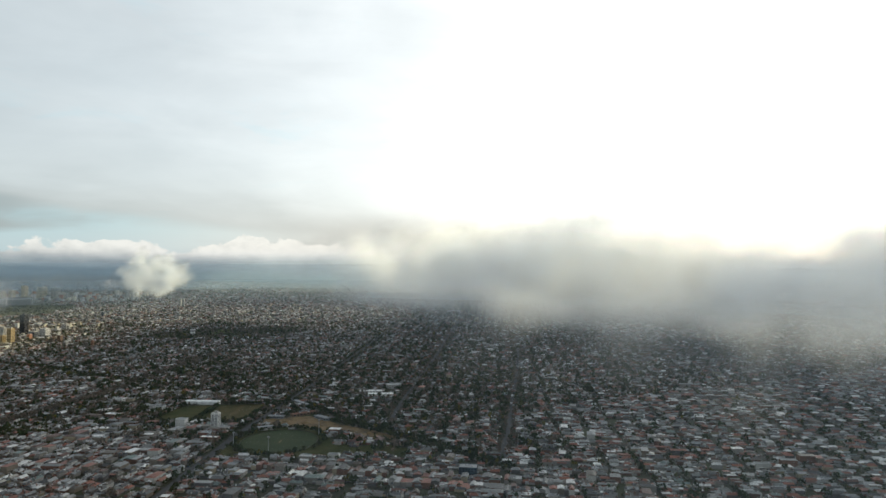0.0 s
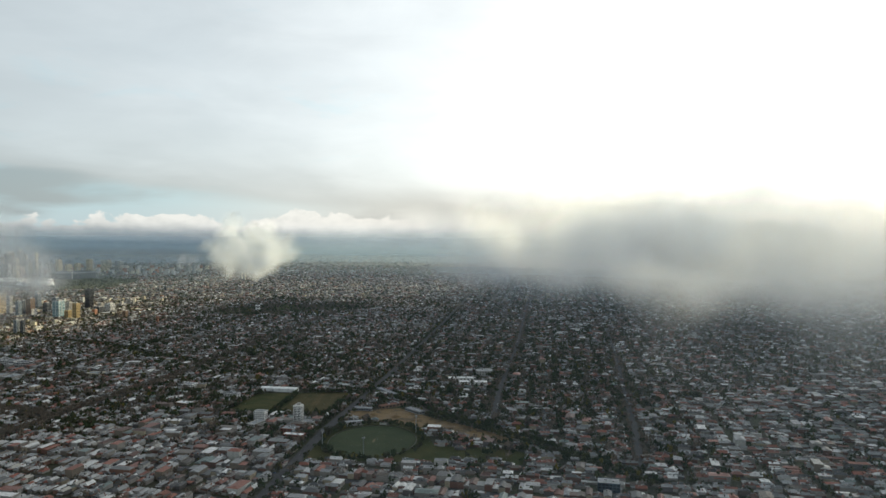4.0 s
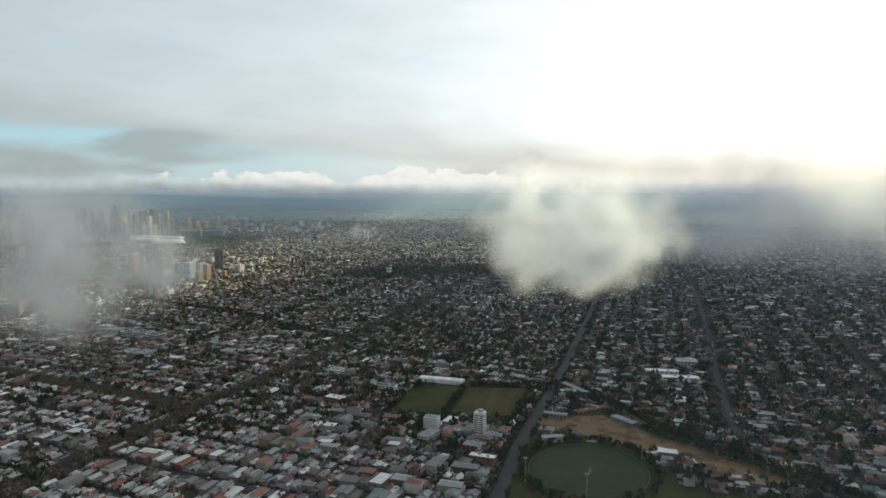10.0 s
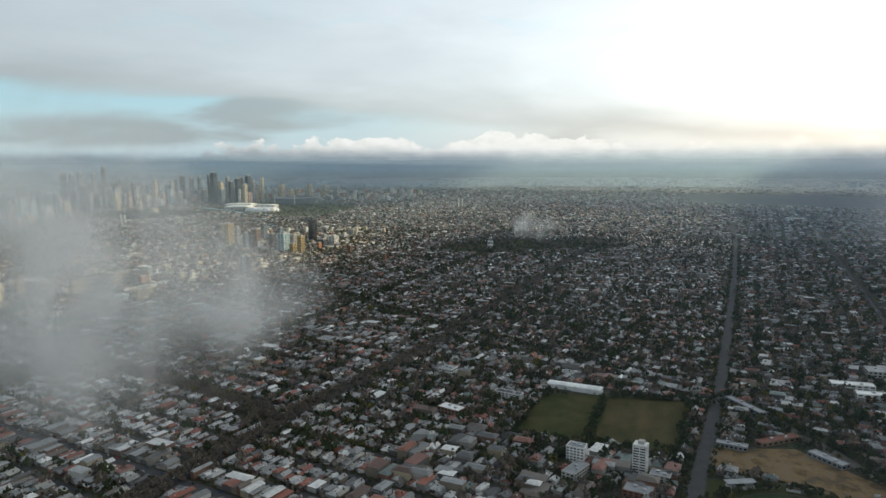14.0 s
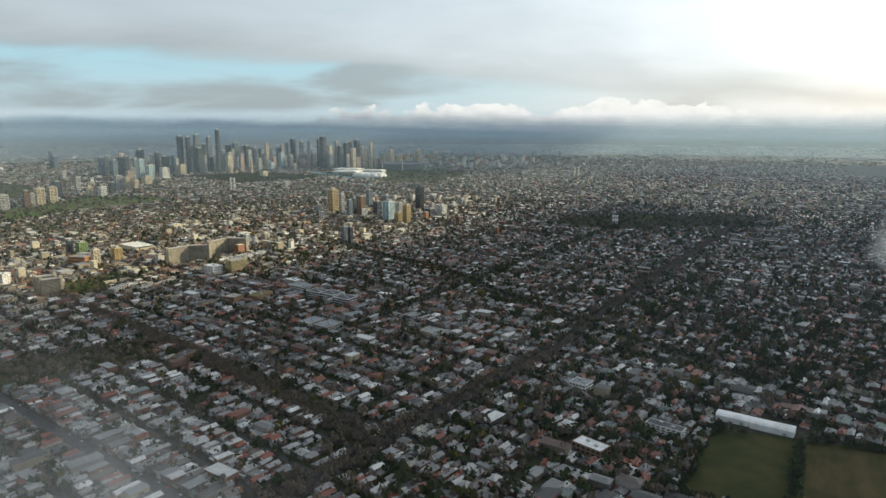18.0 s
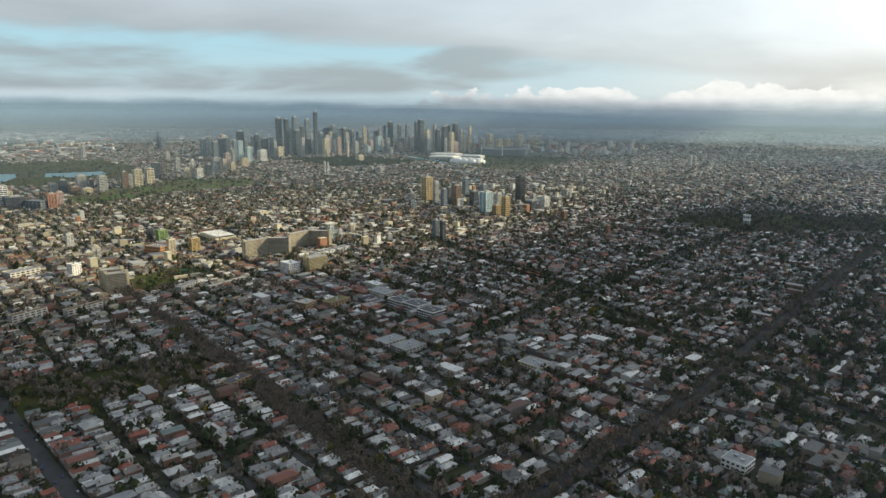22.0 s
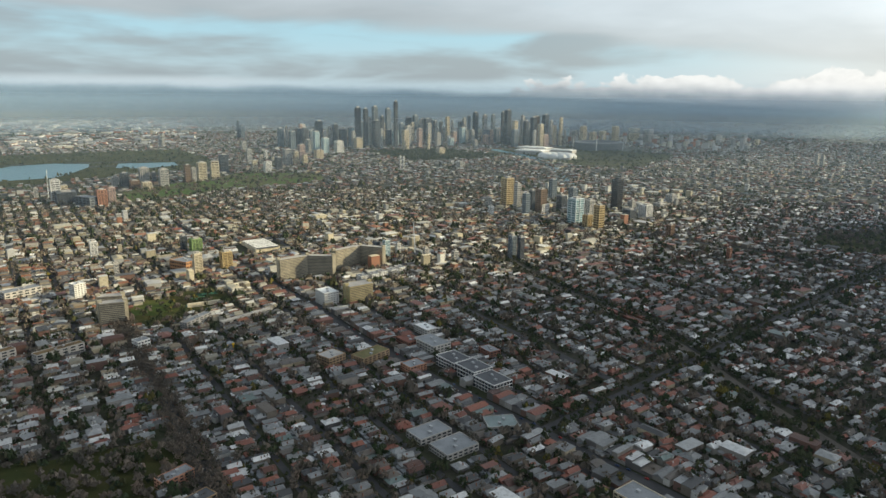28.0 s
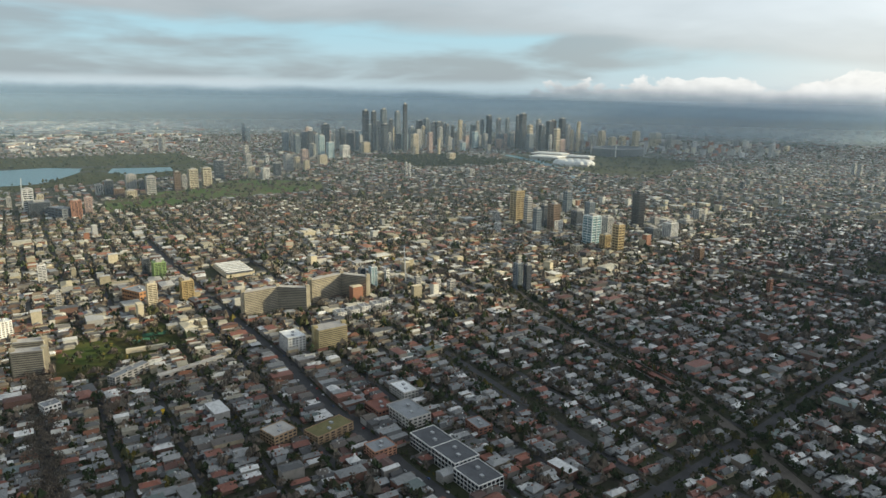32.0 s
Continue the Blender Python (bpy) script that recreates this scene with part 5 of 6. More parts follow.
oh = np.where(rng.random(11000) < 0.05, rng.uniform(14, 34, 11000), rng.uniform(4, 10, 11000))
owalls, oroofs = house_shapes(spot_o, ow, od, oh, rng.uniform(0.2, 3, 11000), np.minimum(ow, od) * 0.4, np.where(rng.random(11000) < 0.5, -11.0, 79.0))
joined_houses("outer_suburb_roofs", owalls, oroofs, "pale roofs of the outer suburbs towards the horizon")

# middling blocks east of the city centre and pale sheds round the port
SHEDS = [(0.0, (0.58, 0.57, 0.53)), (0.3, (0.36, 0.37, 0.37)), (0.5, (0.68, 0.64, 0.52)), (0.68, (0.42, 0.20, 0.13)), (0.8, (0.62, 0.63, 0.64)), (0.92, (0.24, 0.25, 0.27))]
M_SHED = material("pale_cladding", per_island(SHEDS, 0.2), 0.7)
q = rng.uniform((-4700, 5000), (-2400, 7000), (900, 2))
q = q[inside(q[:, 0], q[:, 1], [(-4400, 6300), (-3012, 6945), (-2543, 5700), (-3600, 5250)]) & clear_of(q[:, 0], q[:, 1], margin=4.0)][:150]
k = len(q)
mw, md, mh = rng.uniform(14, 34, k), rng.uniform(14, 30, k), rng.gamma(3.0, 7.0, k) + 10
mwalls, mroofs = house_shapes(q, mw, md, mh, np.full(k, 0.4), np.minimum(mw, md) * 0.4, np.where(rng.random(k) < 0.5, -11.0, 79.0))
joined_houses("city_edge_blocks", mwalls, mroofs, "pale middling blocks east of the city centre", [M_SHED, M_ROOF])
q = rng.uniform((-9800, 2100), (-4900, 5200), (1200, 2))
q = q[inside(q[:, 0], q[:, 1], [(-9602, 3172), (-8981, 5117), (-5300, 3400), (-5300, 2350)]) & ~inside(q[:, 0], q[:, 1], PARKS["lake_park"])][:420]
k = len(q)
mw, md, mh = rng.uniform(30, 130, k), rng.uniform(16, 44, k), rng.uniform(6, 17, k)
mwalls, mroofs = house_shapes(q, mw, md, mh, rng.uniform(0.3, 3, k), np.minimum(mw, md) * 0.3, np.where(rng.random(k) < 0.6, 60.0, -30.0) + rng.normal(0, 8, k))
joined_houses("port_sheds", mwalls, mroofs, "wide pale and rust-red sheds towards the port", [M_SHED, M_SHED])

# the houses over which the flight ends stand as things of their own
C_Q = BOX_Q
for i in chosen:
    mid = spots[i]
    ob = new("house")
    ob.location, ob.scale = (mid[0] * GAUGE, mid[1] * GAUGE, 0), (GAUGE, GAUGE, GAUGE)
    two = "two-storey" if h[i] > 5 else "single-storey"
    tagged(ob, f"{two} {'terraced' if terrace[i] else 'detached'} house with a {'flat' if kind[i] < 0.09 else 'gabled' if kind[i] < 0.55 else 'hipped'} roof", "house", "houses in the near streets")
    at = np.array((mid[0], mid[1], 0))
    wall_ob = put("wall", mesh_of("wall", walls[i] - at, W_Q), M_WALL_ONE, ob)
    put("roof", mesh_of("roof", roofs[i] - at, R_Q, R_T), M_ROOF_ONE, ob)
    if kind[i] > 0.09:
        box_part("chimney", [(w[i] * 0.3, d[i] * rng.uniform(-0.3, 0.3), h[i] * 0.8, 0.8, 0.8, rise[i] + 1.6, turn[i])], M_BRICK, ob)
    lean = rng.uniform(3, 5)
    c, s = math.cos(radians(turn[i])), math.sin(radians(turn[i]))
    o = (d[i] + lean) / 2 * (1 if near[i, 3] == 0 else -1)
    box_part("lean_to", [(-s * o, c * o, 0, w[i] * 0.75, lean, 2.6, turn[i])], M_GREYROOF, ob)
    for sx in (-0.27, 0.27):
        f = -(d[i] / 2 + 0.03) * (1 if near[i, 3] == 0 else -1)
        lx = sx * w[i]
        box_part("window", [(lx * c - f * s, lx * s + f * c, 1.0, 1.1, 0.08, 1.5, turn[i])], G_DARK, wall_ob)

# local streets
street_v, street_q, count = [], [], 0
for k in range(-14, 55):
    for a0 in np.arange(-3300, 800, 300.0):
        aa = np.linspace(a0, a0 + 300, 6)
        pts = ORIGIN + aa[:, None] * U + (k * 60.0) * V
        if pts[0, 0] > -395 + (pts[0, 1] - 1200) * 0.068 or not in_reach(pts[:1, 0], pts[:1, 1], 0, 2600)[0]:
            continue
        if any(inside(pts[:, 0], pts[:, 1], poly).any() for poly in PARKS.values()):
            continue
        v, q = ribbon([tuple(p) for p in pts], 7.0, 0.09)
        street_v.append(v), street_q.append(q + count)
        count += len(v)
me = mesh_of("street", lay(np.vstack(street_v)), np.vstack(street_q))
put("street", me, M_ROAD, None, "narrow asphalt side streets between house rows", "street", kind="structure")

# trees: crowns of many small clumps
TETRA = np.array([(1.25, 0, -0.45), (-0.62, 1.08, -0.45), (-0.62, -1.08, -0.45), (0.1, 0, 1.15)], float)
TETRA_T = np.array([(0, 1, 3), (1, 2, 3), (2, 0, 3), (0, 2, 1)])
OCT = np.array([(1, 0, 0), (0, 1, 0), (-1, 0, 0), (0, -1, 0), (0, 0, 0.9), (0, 0, -0.7)], float) * 1.08
OCT_T = np.array([(0, 1, 4), (1, 2, 4), (2, 3, 4), (3, 0, 4), (1, 0, 5), (2, 1, 5), (3, 2, 5), (0, 3, 5)])


def crowns(x, y, height, radius, clumps, size, lump_v=OCT, lump_t=OCT_T):
    """Vertices and triangles of crowns: clumps scattered through an upright egg, each a crooked little lump."""
    n = len(x)
    q = rng.normal(size=(n, clumps, 3))
    q /= np.linalg.norm(q, axis=2, keepdims=True)
    q *= rng.uniform(0.25, 1.0, (n, clumps, 1)) ** 0.6
    mid = np.stack([x[:, None] + q[..., 0] * radius[:, None], y[:, None] + q[..., 1] * radius[:, None], height[:, None] * (0.62 + 0.36 * q[..., 2])], -1)
    s = (radius[:, None] * size * rng.uniform(0.6, 1.35, (n, clumps)))[..., None, None]
    corners = len(lump_v)
    lump = lump_v[None, None] * s * rng.uniform(0.7, 1.3, (n, clumps, corners, 1))
    ang = rng.uniform(0, 6.28, (n, clumps, 1))
    lx, ly = lump[..., 0] * np.cos(ang) - lump[..., 1] * np.sin(ang), lump[..., 0] * np.sin(ang) + lump[..., 1] * np.cos(ang)
    tilt = rng.normal(0, 0.4, (n, clumps, 1))
    lz = lump[..., 2] + tilt * lx
    v = (mid[:, :, None] + np.stack([lx, ly, lz], -1)).reshape(-1, 3)
    t = (lump_t[None] + corners * np.arange(n * clumps)[:, None, None]).reshape(-1, 3)
    return v, t


def wood(name, x, y, height, radius, clumps, size, mat, label, far=False):
    v, t = crowns(x, y, height, radius, clumps, size, *((TETRA, TETRA_T) if far else (OCT, OCT_T)))
    me = mesh_of(name, lay(v), None, t)
    return put(name, me, mat, None, label, "trees", kind="stuff")


def scatter(count, lo, hi):
    r = np.sqrt(rng.uniform(lo * lo, hi * hi, count))
    a = np.radians(rng.uniform(-95, 62, count))
    x, y = MID[0] + r * np.sin(a), MID[1] + r * np.cos(a)
    return x, y


def along(line, step, offset, jitter=1.5):
    pts = []
    for a, b in zip(line[:-1], line[1:]):
        a, b = np.array(a, float), np.array(b, float)
        length = np.linalg.norm(b - a)
        t = np.arange(0, length, step)[:, None] / length
        n = np.array((-(b - a)[1], (b - a)[0])) / length
        for o in (-offset, offset):
            pts.append(a + (b - a) * t + n * o)
    pts = np.vstack(pts)
    return pts + rng.normal(0, jitter, pts.shape)


x, y = scatter(36000, 250, 2700)
ok = (x > -950) | (y > 1930) | (rng.random(len(x)) < 0.62)
x, y = x[ok], y[ok]
x, y = np.r_[x, rng.uniform(-900, 250, 4500)], np.r_[y, rng.uniform(1250, 2500, 4500)]
ok = in_reach(x, y, 250, 2700) & clear_of(x, y, parks=False, margin=2.0)
for key in ("oval_reserve", "romanis", "works", "golf", "victoria", "cutting"):
    ok &= ~inside(x, y, PARKS[key])
x, y = x[ok], y[ok]
hh = rng.gamma(6.0, 1.25, len(x)) + 2.0
rr = hh * rng.uniform(0.34, 0.56, len(x))
bare = rng.random(len(x)) < 0.4
close = np.hypot(x - MID[0], y - MID[1]) < 1250
for leafy, mat, words in ((~bare, M_LEAF, "dark green trees and shrubs in the house yards"), (bare, M_BARE, "bare brown winter trees in the house yards")):
    for near_by, clumps, size in ((close, 13, 0.37), (~close, 5, 0.52)):
        k = leafy & near_by
        wood("yard_trees", x[k], y[k], hh[k], rr[k], clumps, size, mat, words, True)
x, y = rng.uniform(-3100, -1650, 9000), rng.uniform(1500, 3900, 9000)
ok = in_reach(x, y, 900, 4200) & clear_of(x, y, parks=False, margin=1.0) & ~inside(x, y, PARKS["golf"]) & ~inside(x, y, PARKS["victoria"]) & (rng.random(9000) < 0.45)
x, y = x[ok], y[ok]
hh = rng.gamma(6.0, 1.0, len(x)) + 2.5
wood("western_trees", x, y, hh, hh * rng.uniform(0.36, 0.56, len(x)), 7, 0.46, M_BARE, "brown winter trees among the sunlit houses", True)
x, y = scatter(26000, 100, 1500)
ok = in_reach(x, y, 100, 1500) & clear_of(x, y, parks=False, margin=1.0)
for key in ("oval_reserve", "romanis", "works", "victoria", "cutting"):
    ok &= ~inside(x, y, PARKS[key])
x, y = x[ok], y[ok]
hh = rng.uniform(2.5, 6.5, len(x))
wood("yard_shrubs", x, y, hh, hh * rng.uniform(0.4, 0.6, len(x)), 6, 0.5, M_LEAF, "dark shrubs and hedges in the house yards", True)
x, y = rng.uniform(-1500, 1000, 3200), rng.uniform(-450, 780, 3200)
hh = rng.gamma(6.0, 1.2, 3200) + 2.0
wood("yard_trees", x, y, hh, hh * rng.uniform(0.34, 0.56, 3200), 5, 0.52, M_LEAF, "green trees between the southern houses", True)
x, y = scatter(20000, 2600, 6400)
ok = in_reach(x, y, 2600, 6400) & clear_of(x, y, parks=False, margin=0.0)
ok &= ~inside(x, y, PARKS["golf"]) & ~inside(x, y, lake_a) & ~inside(x, y, lake_b)
x, y = x[ok], y[ok]
hh = rng.gamma(6.0, 1.1, len(x)) + 2.0
wood("far_trees", x, y, hh, hh * rng.uniform(0.45, 0.75, len(x)), 3, 0.6, M_LEAF, "distant trees between the houses", True)
a_ = np.radians(rng.uniform(-82, 46, 9000))
r_ = np.sqrt(rng.uniform(5900**2, 13300**2, 9000))
hh = rng.uniform(5, 9, 9000)
wood("outer_suburb_trees", MID[0] + r_ * np.sin(a_), MID[1] + r_ * np.cos(a_), hh, hh * rng.uniform(0.6, 1.2, 9000), 2, 0.7, M_LEAF, "far tree belts towards the horizon", True)
# trees along the side streets
bb, kk = np.meshgrid(np.arange(-1500, 3000, 10.0), np.arange(-20, 60))
for axis_a, axis_b, east in ((U2, V, True), (V, U, False)):
    aa = kk * 60.0 + rng.normal(0, 12.0 if east else 4.2, kk.shape)
    x, y = ORIGIN[0] + aa * axis_a[0] + bb * axis_b[0], ORIGIN[1] + aa * axis_a[1] + bb * axis_b[1]
    side = (x >= -395 + (y - 1200) * 0.068) if east else (x < -395 + (y - 1200) * 0.068)
    ok = side & in_reach(x, y, 0, 1900) & clear_of(x, y, margin=1.0) & (rng.random(x.shape) < (0.6 if east else 0.2))
    x, y = x[ok], y[ok]
    hh = rng.gamma(7.0, 1.1, len(x)) + 2.0
    wood("street_trees", x, y, hh, hh * rng.uniform(0.34, 0.54, len(x)), 13, 0.34, M_LEAF if east else M_BARE, "green trees along the side streets" if east else "bare brown trees along the side streets", True)
rows = [along(ROADS[k][0], 9, ROADS[k][1] / 2 + 2) for k in ("avenue", "kooyong", "glen")] + [along(ROADS["boulevard"][0], 5, o, 2.0) for o in (2.5, 8, 13)]
p = np.vstack(rows)
p = p[in_reach(p[:, 0], p[:, 1], 200, 3200) & (rng.random(len(p)) < 0.85)]
hh = rng.uniform(7, 13, len(p))
wood("avenue_trees", p[:, 0], p[:, 1], hh, hh * rng.uniform(0.36, 0.5, len(p)), 24, 0.165, M_BARE, "bare brown plane trees lining the avenues", True)
edge = PARKS["romanis"] + PARKS["romanis"][:1]
p = np.vstack([along(edge, 6, 4, 2.5), along([(-543, 1500), (-541, 1662)], 5, 1, 2), along(ROADS["orrong"][0], 10, 12, 2.5), along(ellipse(-318, 1342, 84, 100, 40), 9, 1, 3), along([(-640, 1480), (-428, 1478)], 4, 3, 4)])
p = p[in_reach(p[:, 0], p[:, 1], 100, 2400) & clear_of(p[:, 0], p[:, 1], parks=False, margin=0.5) & (rng.random(len(p)) < 0.72)]
hh = rng.uniform(5, 12, len(p))
wood("park_edge_trees", p[:, 0], p[:, 1], hh, hh * rng.uniform(0.38, 0.56, len(p)), 18, 0.32, M_LEAF, "dark green trees round the playing fields", True)
p = along(ROADS["avenue"][0], 5, 6, 2.5)
p = p[in_reach(p[:, 0], p[:, 1], 100, 2600) & (rng.random(len(p)) < np.interp(p[:, 1], (1450, 1900), (0.8, 0.25)))]
hh = rng.uniform(8, 13, len(p))
wood("avenue_trees", p[:, 0], p[:, 1], hh, hh * rng.uniform(0.38, 0.5, len(p)), 18, 0.26, M_BARE, "bare brown trees meeting over the avenue", True)
rows = [along(RAIL, 9, 12, 3), along(RAIL[8:], 6, 10, 3), along(ROADS["williams"][0], 15, 9, 2)]
p = np.vstack(rows)
p = p[clear_of(p[:, 0], p[:, 1], roads=False, parks=False)]
hh = rng.uniform(6, 12, len(p))
wood("railway_trees", p[:, 0], p[:, 1], hh, hh * rng.uniform(0.36, 0.5, len(p)), 18, 0.32, M_LEAF, "thick green trees along the railway line", True)


def grove(key, count, mat, label, tall=(8, 16), loose=0.05):
    pts = np.array(PARKS[key], float)
    lo, hi = pts.min(0), pts.max(0)
    q = rng.uniform(lo, hi, (count * 3, 2))
    q = q[inside(q[:, 0], q[:, 1], PARKS[key])][:count]
    q = q + rng.normal(0, (hi - lo).min() * loose, q.shape)
    q = q[~inside(q[:, 0], q[:, 1], [(-1150, 3425), (-1075, 3475), (-1035, 3320), (-1108, 3235)])]
    q = q[~inside(q[:, 0], q[:, 1], lake_a) & ~inside(q[:, 0], q[:, 1], lake_b)]
    hh = rng.uniform(*tall, len(q))
    wood("park_trees", q[:, 0], q[:, 1], hh, hh * rng.uniform(0.4, 0.6, len(q)), 16, 0.33, mat, label, True)


grove("cutting", 90, M_LEAF, "green trees in the park strip", (6, 11))
grove("cutting", 150, M_BARE, "bare brown trees in the park strip", (7, 12))
grove("victoria", 40, M_LEAF, "park trees beside the tennis courts", (6, 12))
grove("victoria", 22, M_BARE, "bare brown park trees", (6, 11))
grove("como", 210, M_LEAF, "dense dark trees of a hillside park", (7, 12), 0.18)
grove("como", 300, M_BARE, "bare brown trees of a hillside park", (7, 12), 0.22)
grove("domain", 900, M_LEAF, "dense trees of the gardens before the city")
grove("yarra_bank", 260, M_LEAF, "river bank trees near the stadium")
grove("lake_park", 230, M_LEAF, "trees round the lake")
grove("golf", 110, M_LEAF, "scattered trees on the open parkland")
grove("golf", 190, M_BARE, "bare brown trees on the open parkland", (7, 13), 0.09)

for key in ("malvern", "high", "chapel"):
    shops(ROADS[key][0], ROADS[key][1], "flat-roofed shops in a row along the main street", 0.85)

# cars along the main streets
CAR_PAINT = [material("car_paint_" + nm, c, 0.3, 0.1) for nm, c in (("white", (0.7, 0.7, 0.7)), ("silver", (0.38, 0.39, 0.4)), ("black", (0.02, 0.02, 0.022)), ("red", (0.3, 0.03, 0.025)), ("blue", (0.04, 0.07, 0.16)))]
M_TYRE = material("tyre_rubber", (0.02, 0.02, 0.02), 0.9)
WORDS = ("white", "silver", "black", "red", "blue")


def car(paint, word):
    ob = new("car")
    tagged(ob, f"small {word} car on an asphalt street", "car", "cars in the streets")
    prof = [(-2.2, 0.35), (2.2, 0.35), (2.2, 0.8), (1.1, 0.95), (0.4, 1.45), (-1.3, 1.45), (-2.1, 0.95)]
    v = np.array([(x, sy * 0.88, z) for sy in (-1, 1) for x, z in prof])
    me = bpy.data.meshes.new("body")
    n_ = len(prof)
    me.from_pydata(v.tolist(), [], [list(range(n_))[::-1], [k + n_ for k in range(n_)]] + [[k, (k + 1) % n_, (k + 1) % n_ + n_, k + n_] for k in range(n_)])
    me.update()
    put("body", me, paint, ob)
    box_part("windscreen", [(0.78, 0, 0.98, 0.5, 1.5, 0.4, 0)], G_DARK, ob)
    for sx in (-1.35, 1.35):
        for sy in (-0.8, 0.8):
            box_part("wheel", [(sx, sy, 0, 0.62, 0.2, 0.62, 0)], M_TYRE, ob)
    return ob


CARS = [car(m, wd) for m, wd in zip(CAR_PAINT, WORDS)]
placed = 0
for key in ("high", "malvern", "avenue", "williams", "orrong", "bendigo"):
    line, width = ROADS[key]
    for a, b in zip(line[:-1], line[1:]):
        a, b = np.array(a, float), np.array(b, float)
        length = np.linalg.norm(b - a)
        turn = math.atan2(*(b - a)[::-1])
        nrm = np.array((-(b - a)[1], (b - a)[0])) / length
        for t in np.arange(10, length, 17):
            side = rng.choice((-1, 1))
            p = a + (b - a) * (t + rng.uniform(-8, 8)) / length + nrm * side * rng.choice((width / 2 - 1.6, width / 4))
            if not (-1900 < p[0] < 250 and 1100 < p[1] < 2250) or placed > 229:
                continue
            w = lay([(p[0], p[1], 0.3)])[0]
            m = Matrix.Translation(w) @ Matrix.Rotation(turn + (math.pi if side > 0 else 0), 4, "Z") @ Matrix.Scale(GAUGE, 4)
            src = CARS[int(rng.integers(0, 5))]
            if placed < 5:
                CARS[placed].matrix_basis = m
            else:
                copy_thing(src, Matrix.Translation(w) @ Matrix.Rotation(turn + (math.pi if side > 0 else 0), 4, "Z"))
            placed += 1

# single trees in the near streets
def limb(a, b, r0, r1):
    a, b = Vector(a), Vector(b)
    q = (b - a).to_track_quat("Z", "Y")
    ring_a = [a + q @ Vector((math.cos(k * 1.2566) * r0, math.sin(k * 1.2566) * r0, 0)) for k in range(5)]
    ring_b = [b + q @ Vector((math.cos(k * 1.2566) * r1, math.sin(k * 1.2566) * r1, 0)) for k in range(5)]
    return [tuple(v) for v in ring_a + ring_b], [(k, (k + 1) % 5, (k + 1) % 5 + 5, k + 5) for k in range(5)]


def tree(word, mat, height, clumps, seed):
    ob = new("tree")
    tagged(ob, word, "tree", "street and garden trees")
    r = random.Random(seed)
    vs, qs = [], []
    ends = [((0, 0, 0), (0, 0, height * 0.45), 0.32, 0.2)]
    for k in range(6):
        an = k * 1.05 + r.uniform(-0.3, 0.3)
        ends.append(((0, 0, height * r.uniform(0.3, 0.45)), (math.cos(an) * height * 0.28, math.sin(an) * height * 0.28, height * r.uniform(0.6, 0.9)), 0.16, 0.05))
    for a, b, r0, r1 in ends:
        v, q = limb(a, b, r0, r1)
        qs += [tuple(i + len(vs) for i in f) for f in q]
        vs += v
    put("trunk", mesh_of("trunk", vs, qs), M_BARK, ob)
    v, t = crowns(np.zeros(1), np.zeros(1), np.array([height]), np.array([height * 0.38]), clumps, 0.2)
    put("crown", mesh_of("crown", v, None, t), mat, ob)
    return ob


KINDS = [tree("dark evergreen garden tree with dense crown", M_LEAF, 10, 46, 1), tree("bare brown plane tree with twiggy crown", M_BARE, 12, 40, 2),
         tree("broad green street tree", M_LEAF, 8, 42, 3), tree("small bare garden tree", M_BARE, 7, 34, 4)]
x, y = rng.uniform(-1420, -980, 900), rng.uniform(1540, 1840, 900)
ok = clear_of(x, y, margin=2.0)
for k, (px_, py_) in enumerate(np.column_stack([x[ok], y[ok]])[:260]):
    w = lay([(px_, py_, 0)])[0]
    s = rng.uniform(0.7, 1.25)
    m = Matrix.Translation(w) @ Matrix.Rotation(rng.uniform(0, 6.28), 4, "Z")
    if k < 4:
        KINDS[k].matrix_basis = m @ Matrix.Scale(GAUGE, 4)
    else:
        ob = copy_thing(KINDS[int(rng.integers(0, 4))], m)
        ob.scale = (GAUGE * s, GAUGE * s, GAUGE * s * rng.uniform(0.85, 1.2))

# ---------------------------------------------------------------- clouds


scene.cycles.transparent_max_bounces = 64


def mist(name, alpha, scale, bright=1.0, cool=1.0, floor=0.35):
    """Cloud droplets: thin white veils that scatter light both ways and fade out softly towards their rims."""
    m = bpy.data.materials.new(name)
    m.use_nodes = True
    n = Nodes(m.node_tree)
    soft = n.node("ShaderNodeAttribute", attribute_name="dense", attribute_type="GEOMETRY").outputs["Fac"]
    place = n.node("ShaderNodeNewGeometry").outputs["Position"]
    thick = n.math("ADD", floor, n.math("MULTIPLY", n.span(n.noise(place, scale, 5.0, 0.6, 0.6), 0.34, 0.64), 1.0 - floor))
    white = ((0.96 - 0.10 * cool) * bright, (0.973 - 0.055 * cool) * bright, (0.967 + 0.02 * cool) * bright, 1)
    d = n.node("ShaderNodeBsdfDiffuse", {"Color": white})
    t = n.node("ShaderNodeBsdfTranslucent", {"Color": white})
    both = n.node("ShaderNodeMixShader", {0: 0.8, 1: d.outputs[0], 2: t.outputs[0]})
    clear = n.node("ShaderNodeBsdfTransparent")
    out = n.node("ShaderNodeMixShader", {0: n.math("MULTIPLY", n.math("MULTIPLY", soft, thick), alpha), 1: clear.outputs[0], 2: both.outputs[0]})
    n.node("ShaderNodeOutputMaterial", {"Surface": out.outputs[0]})
    return m


